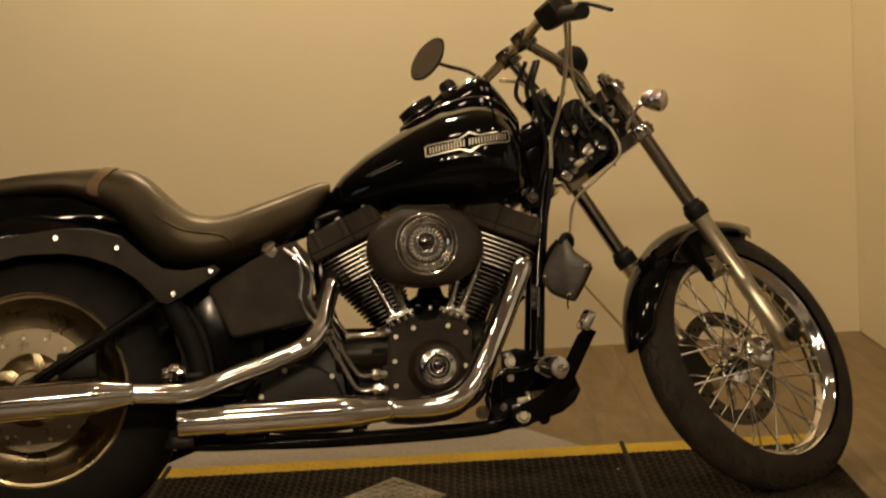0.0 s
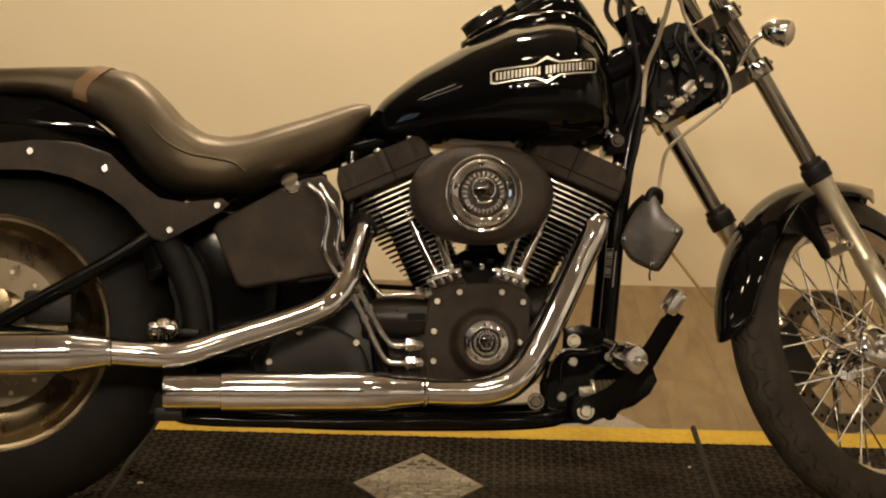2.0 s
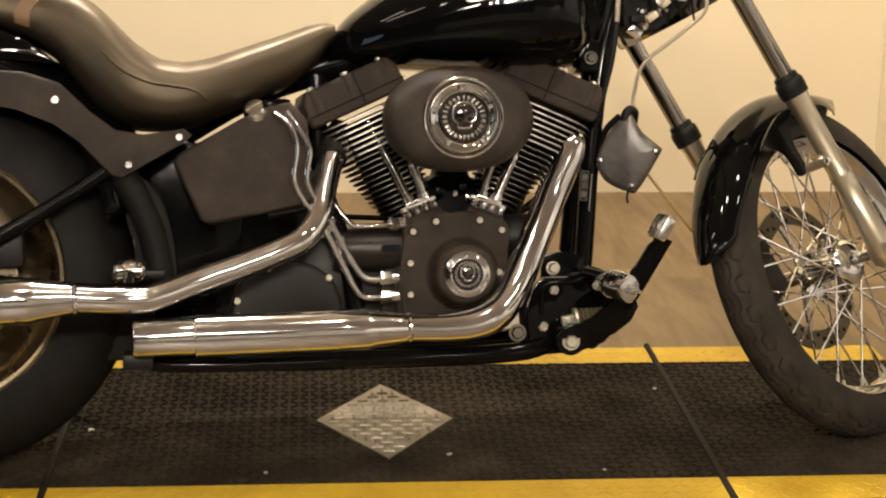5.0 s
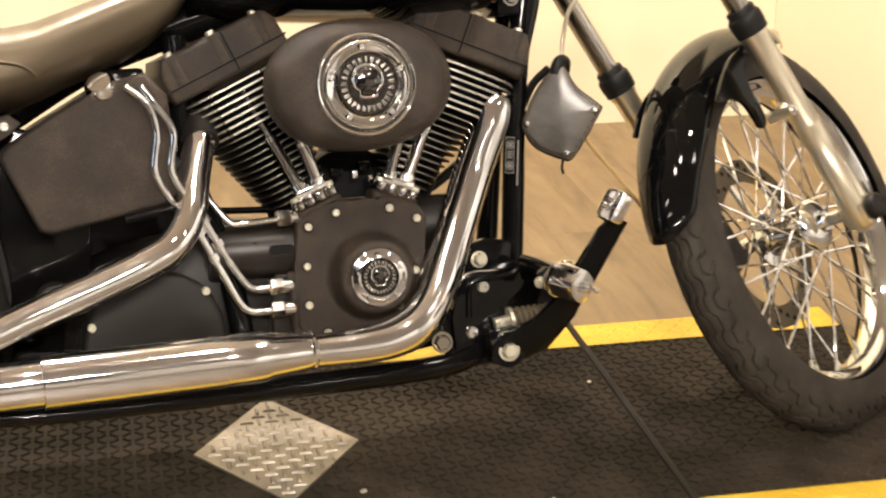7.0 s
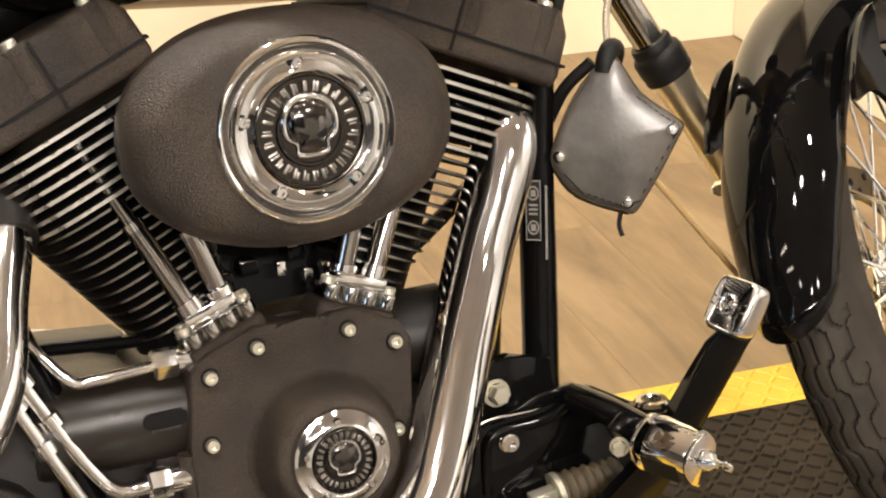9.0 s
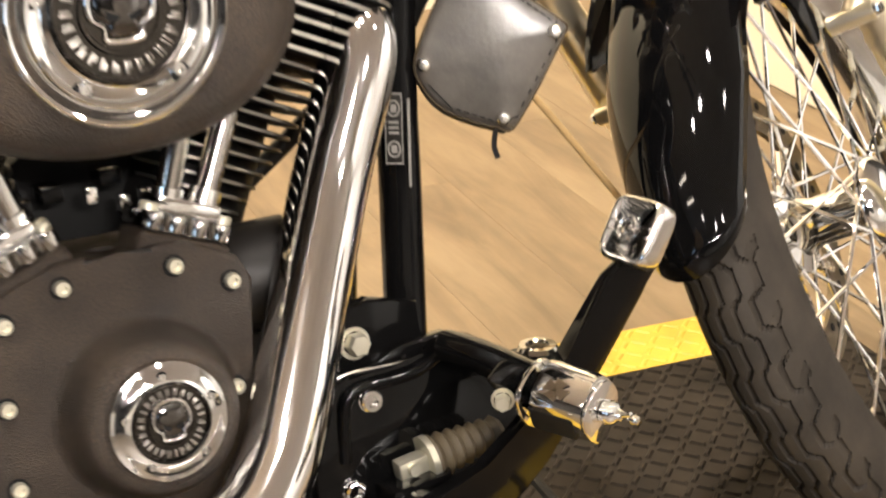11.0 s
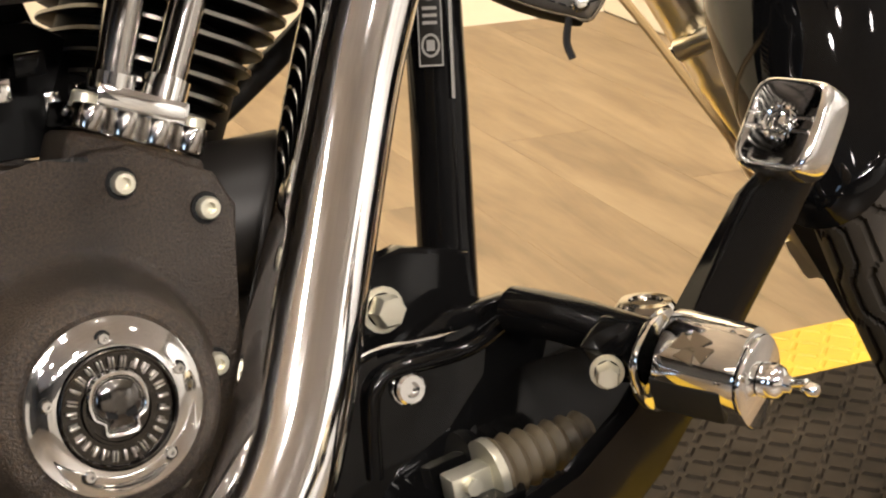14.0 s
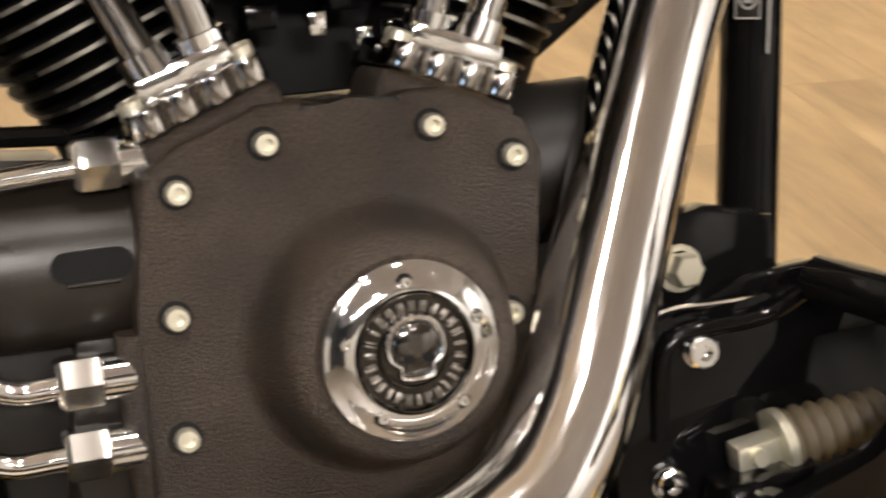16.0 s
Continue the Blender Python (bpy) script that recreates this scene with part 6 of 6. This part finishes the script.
decal = part("frame_label", moved(box(-0.0085, 0.0085, -0.0192, -0.0175, -0.027, 0.027, 0.0004), DEC), M_SATIN, bike, "black label with a thin pale outline")
for x0, x1, z0, z1 in ((-0.0085, 0.0085, 0.026, 0.027), (-0.0085, 0.0085, -0.027, -0.026), (-0.0085, -0.0077, -0.026, 0.026), (0.0077, 0.0085, -0.026, 0.026)):
    part("label_bar", moved(box(x0, x1, -0.0197, -0.0193, z0, z1), DEC), M_DECAL, decal)
for z in (0.0155, -0.0155):
    part("label_mark", moved(lathe([(0.0052, 0.0193), (0.0066, 0.0193), (0.0066, 0.0198), (0.0052, 0.0198)], Matrix.Rotation(math.pi, 4, "Z") @ Matrix.Translation((0, 0, z)), 20, True), DEC), M_DECAL, decal)
    part("label_mark", moved(box(-0.0028, 0.0028, -0.0197, -0.0193, z - 0.003, z + 0.003), DEC), M_DECAL, decal)
for z in (-0.004, 0.0, 0.004):
    part("label_bar", moved(box(-0.005, 0.005, -0.0197, -0.0193, z, z + 0.0018), DEC), M_DECAL, decal)
part("label_stripe", moved(box(0.0125, 0.0142, -0.0155, -0.013, -0.045, 0.022), DEC), M_DECAL, decal)

# ---------- leather pouch on the frame tube ----------
POUCH = Matrix.Translation((1.2165, -0.072, 0.0)) @ Matrix.Rotation(radians(-26), 4, "Z")
KITE = [(-0.006, 0.598), (0.008, 0.6), (0.026, 0.568), (0.057, 0.541), (0.056, 0.528), (0.017, 0.469), (0.002, 0.466), (-0.036, 0.483), (-0.053, 0.505), (-0.055, 0.526), (-0.032, 0.57)]


def bulged(outline, y0, deep, cx, cz, lay):
    """A cushion-like shape: the outline shrinks towards its front by the layers (depth, size)."""
    ol = round_poly(outline, 3)
    return moved(loft([[(cx + (x - cx) * k, y0 - d * deep, cz + (z - cz) * k) for x, z in ol] for d, k in lay]), POUCH)


pouch = part("tool_pouch", bulged([(x * 0.97 - 0.004, z - 0.004) for x, z in KITE], 0.044, 0.046, 0.0, 0.525, ((0, 0.8), (0.05, 0.93), (0.3, 1.0), (0.8, 1.0), (1.0, 0.9))), M_SOFT, bike, "small worn leather tool pouch strapped to the frame", 55)
part("flap", bulged(KITE, 0.0, 0.0125, 0.0, 0.53, ((0, 0.99), (0.2, 1.0), (0.42, 0.985), (0.62, 0.9), (0.82, 0.7), (0.95, 0.4), (1.0, 0.12))), M_POUCH, pouch, "pale worn leather flap", 55)
part("flap_roll", moved(tube([(-0.004, -0.001, 0.59), (-0.001, 0.0, 0.603), (0.004, 0.008, 0.61), (0.008, 0.026, 0.606), (0.004, 0.038, 0.59)], 0.009, 12), POUCH), M_SOFT, pouch)
part("pouch_strap", moved(tube([(-0.06, 0.03, 0.545), (-0.04, 0.012, 0.578), (-0.014, 0.004, 0.6)], 0.006, 8), POUCH), M_SOFT, pouch)
part("edge_binding", moved(tube([(x * 1.012, -0.001, 0.525 + (z - 0.525) * 1.012) for x, z in round_poly(KITE, 2)] + [(KITE[0][0], -0.001, KITE[0][1])], 0.0013, 8, 2), POUCH), M_LEATHER, pouch, "dark stitched edge")
stitch = mesh_of(box(-0.0022, 0.0022, -0.0006, 0.0006, -0.0005, 0.0005), "stitch", M_DARK)
for i in range(36):
    (xa, za), (xb, zb) = KITE[2 + i // 6], KITE[3 + i // 6]
    f = (i % 6) / 6
    sx, sz = (xa + (xb - xa) * f) * 0.93, 0.525 + (za + (zb - za) * f - 0.525) * 0.93
    share("stitch", stitch, pouch, POUCH @ Matrix.Translation((sx, -0.0075, sz)) @ Matrix.Rotation(-math.atan2(zb - za, xb - xa), 4, "Y"))
for q in ((0.051, 0.534), (-0.05, 0.52), (0.006, 0.473)):
    part("rivet", lathe([(0, 0.0045), (0.0035, 0.004), (0.0056, 0.0018), (0.006, -0.002)], POUCH @ at_y(q[0], -0.0085, q[1]), 16), M_ALU_POL, pouch)
part("thong", moved(tube([(0.0, 0.0, 0.466), (-0.003, 0.0, 0.452), (-0.001, -0.002, 0.442)], 0.0022, 6), POUCH), M_SOFT, pouch)

# ---------- cables ----------
part("engine_hose", tube([(1.13, 0.06, 0.49), (1.105, 0.06, 0.471), (1.075, 0.06, 0.45), (1.047, 0.06, 0.432), (1.02, 0.06, 0.42)], 0.008, 10), M_SOFT, bike, "black rubber hose behind the exhaust")
part("braided_cable", tube([(1.23, -0.28, 1.06), (1.238, -0.22, 1.01), (1.237, -0.16, 0.958), (1.224, -0.11, 0.89), (1.208, -0.075, 0.84), (1.203, -0.065, 0.77)], 0.0045, 10), M_BRAID, bike, "braided steel cable")
part("black_cable", tube([(1.203, -0.065, 0.77), (1.192, -0.062, 0.7), (1.176, -0.05, 0.63), (1.168, -0.03, 0.56)], 0.0058, 10), M_SOFT, bike, "black cable sleeve")
part("braided_cable", tube([(1.24, -0.28, 1.06), (1.25, -0.2, 1.014), (1.266, -0.12, 0.952), (1.3, -0.1, 0.893), (1.345, -0.1, 0.845), (1.36, -0.1, 0.79), (1.32, -0.08, 0.748), (1.257, -0.05, 0.696), (1.243, -0.03, 0.645), (1.239, -0.03, 0.6)], 0.0034, 10), M_BRAID, bike, "braided cable looping to the pouch")
part("brake_rod", tube([(1.225, -0.03, 0.545), (1.298, -0.03, 0.452), (1.36, -0.02, 0.375), (1.42, 0.02, 0.32)], 0.003, 8, smooth=False), M_ROD, bike, "thin straight golden rod")
for i, q in enumerate(((0.012, 0.02), (-0.01, 0.05), (0.02, -0.03))):
    part("wire_loom", tube([(1.19 + q[0], 0.05, 1.05), (1.16 + q[0], q[1], 0.97), (1.19, -0.02 + q[1] * 0.5, 0.9), (1.2, -0.03, 0.82), (1.17, -0.03, 0.7)], 0.0055, 8), M_SOFT, bike)
part("clutch_cable", tube([(1.12, 0.1, 1.02), (1.17, 0.04, 0.99), (1.2, 0.0, 0.9), (1.21, -0.03, 0.84)], 0.0045, 8), M_BRAID, bike)
part("neck_casting", moved(prism(round_poly([(1.225, 0.765), (1.26, 0.748), (1.3, 0.768), (1.35, 0.81), (1.378, 0.85), (1.35, 0.9), (1.31, 0.93), (1.255, 0.93), (1.225, 0.84)], 3), -0.035, 0.05, 0.008), Matrix.Identity(4)), M_RUBBER, bike, "dark cluttered mount under the headlamp", 20)
clutter = random.Random(11)
for i in range(64):
    cx = clutter.uniform(1.24, 1.365)
    cz = 0.745 + (cx - 1.235) * 0.75 + clutter.uniform(-0.005, 0.125)
    shiny = clutter.random() < 0.58
    metal = clutter.choice((M_CHROME, M_SMOKE, M_DISC, M_BRAID)) if shiny else clutter.choice((M_SATIN, M_PAINT, M_SOFT))
    if i % 3 == 0:
        part("neck_bolt", moved(hex_bolt(clutter.uniform(0.003, 0.0058), 0.009), at_y(cx, -0.036, cz)), metal, bike)
    elif i % 3 == 1:
        s1 = clutter.uniform(0.006, 0.013)
        part("neck_fitting", moved(box(-s1, s1, -0.018, 0.004, -s1 * 0.6, s1 * 0.6, 0.003), Matrix.Translation((cx, -0.036, cz)) @ Matrix.Rotation(clutter.uniform(-0.8, 0.8), 4, "Y")), metal, bike)
    else:
        d = Vector((clutter.uniform(-1, 1), clutter.uniform(-1.2, -0.4), clutter.uniform(-1, 1))).normalized()
        part("neck_union", lathe([(0, -0.005), (0.0055, -0.005), (0.0055, 0.005), (0.0038, 0.0065), (0.0038, 0.016), (0, 0.016)], along((cx, -0.034, cz), d), 14), metal, bike)
for k in range(9):
    wx, wz = 1.24 + 0.013 * k, 0.93 + clutter.uniform(-0.03, 0.03)
    part("harness_wire", tube([(wx, -0.03, wz), (wx + clutter.uniform(-0.02, 0.03), -0.06, wz - 0.04), (wx + clutter.uniform(-0.03, 0.02), -0.055, wz - 0.09), (wx + clutter.uniform(-0.01, 0.03), -0.03, wz - 0.14)], clutter.uniform(0.002, 0.0042), 8), clutter.choice((M_SOFT, M_SOFT, M_PAINT)), bike)
part("ignition_cap", lathe([(0, 0), (0.02, 0), (0.021, 0.01), (0.015, 0.016), (0, 0.017)], along((1.2, -0.01, 0.95), (-0.3, -0.3, 0.9)), 24), M_CHROME, bike)
part("neck_gusset", prism([(1.15, 0.885), (1.2, 0.905), (1.239, 0.857), (1.225, 0.777), (1.207, 0.726), (1.161, 0.729), (1.15, 0.795)], -0.015, 0.03, 0.006), M_FRAME, bike, "black frame gusset behind the tank")
part("neck_cover", box(1.175, 1.24, -0.03, 0.035, 0.85, 0.94, 0.015), M_FRAME, bike)

# ---------- floor planks ----------
plank_cache = {}
rng = random.Random(4)
PW = 0.152
x = 0.3
while x < WALL_X:
    w = min(PW, WALL_X - x)
    y = -5.0 + rng.random() * 1.1
    if x < 2.4:
        y = -0.55 - rng.random() * 1.1
    while y < WALL_Y:
        ln = 1.22
        y0, y1 = max(y, -0.55), min(y + ln, WALL_Y)
        if y1 - y0 > 0.02:
            key = (round(w, 3), round(y1 - y0, 3))
            if key not in plank_cache:
                plank_cache[key] = mesh_of(box(0.0001, key[0] - 0.0001, 0.0001, key[1] - 0.0001, -0.004, 0.0, 0.0003, seg=1), "plank", M_WOOD)
            share("plank", plank_cache[key], floor, Matrix.Translation((x, y0, GROUND)))
        y += ln
    x += PW
# unseen floor; weaker light there is put into a darker brown than the planks
M_TILE = mat("brown_showroom_floor", (0.2, 0.145, 0.085), 0.4)
wire(M_TILE, ramp(M_TILE, noisy(M_TILE, 2, 5), "Fac", [(0.3, (0.095, 0.076, 0.056)), (0.7, (0.165, 0.133, 0.099))]), "Color", bsdf(M_TILE), "Base Color")
thing("floor_front", box(-3.5, ROOM_X, -5.6, -0.55, GROUND - 0.0035, GROUND + 0.002), M_TILE, "unseen plain brown floor, toned for the chrome's reflections", "floor", "structure")
tagged(part("plank_field", box(-3.5, 0.2995, -0.55, WALL_Y, GROUND - 0.004, GROUND), M_WOOD, floor), kind="stuff")
thing("floor_side", box(WALL_X, ROOM_X, -0.549, WALL_Y, GROUND - 0.0035, GROUND + 0.002), M_TILE, "unseen plain brown floor, toned for the chrome's reflections", "floor", "structure")
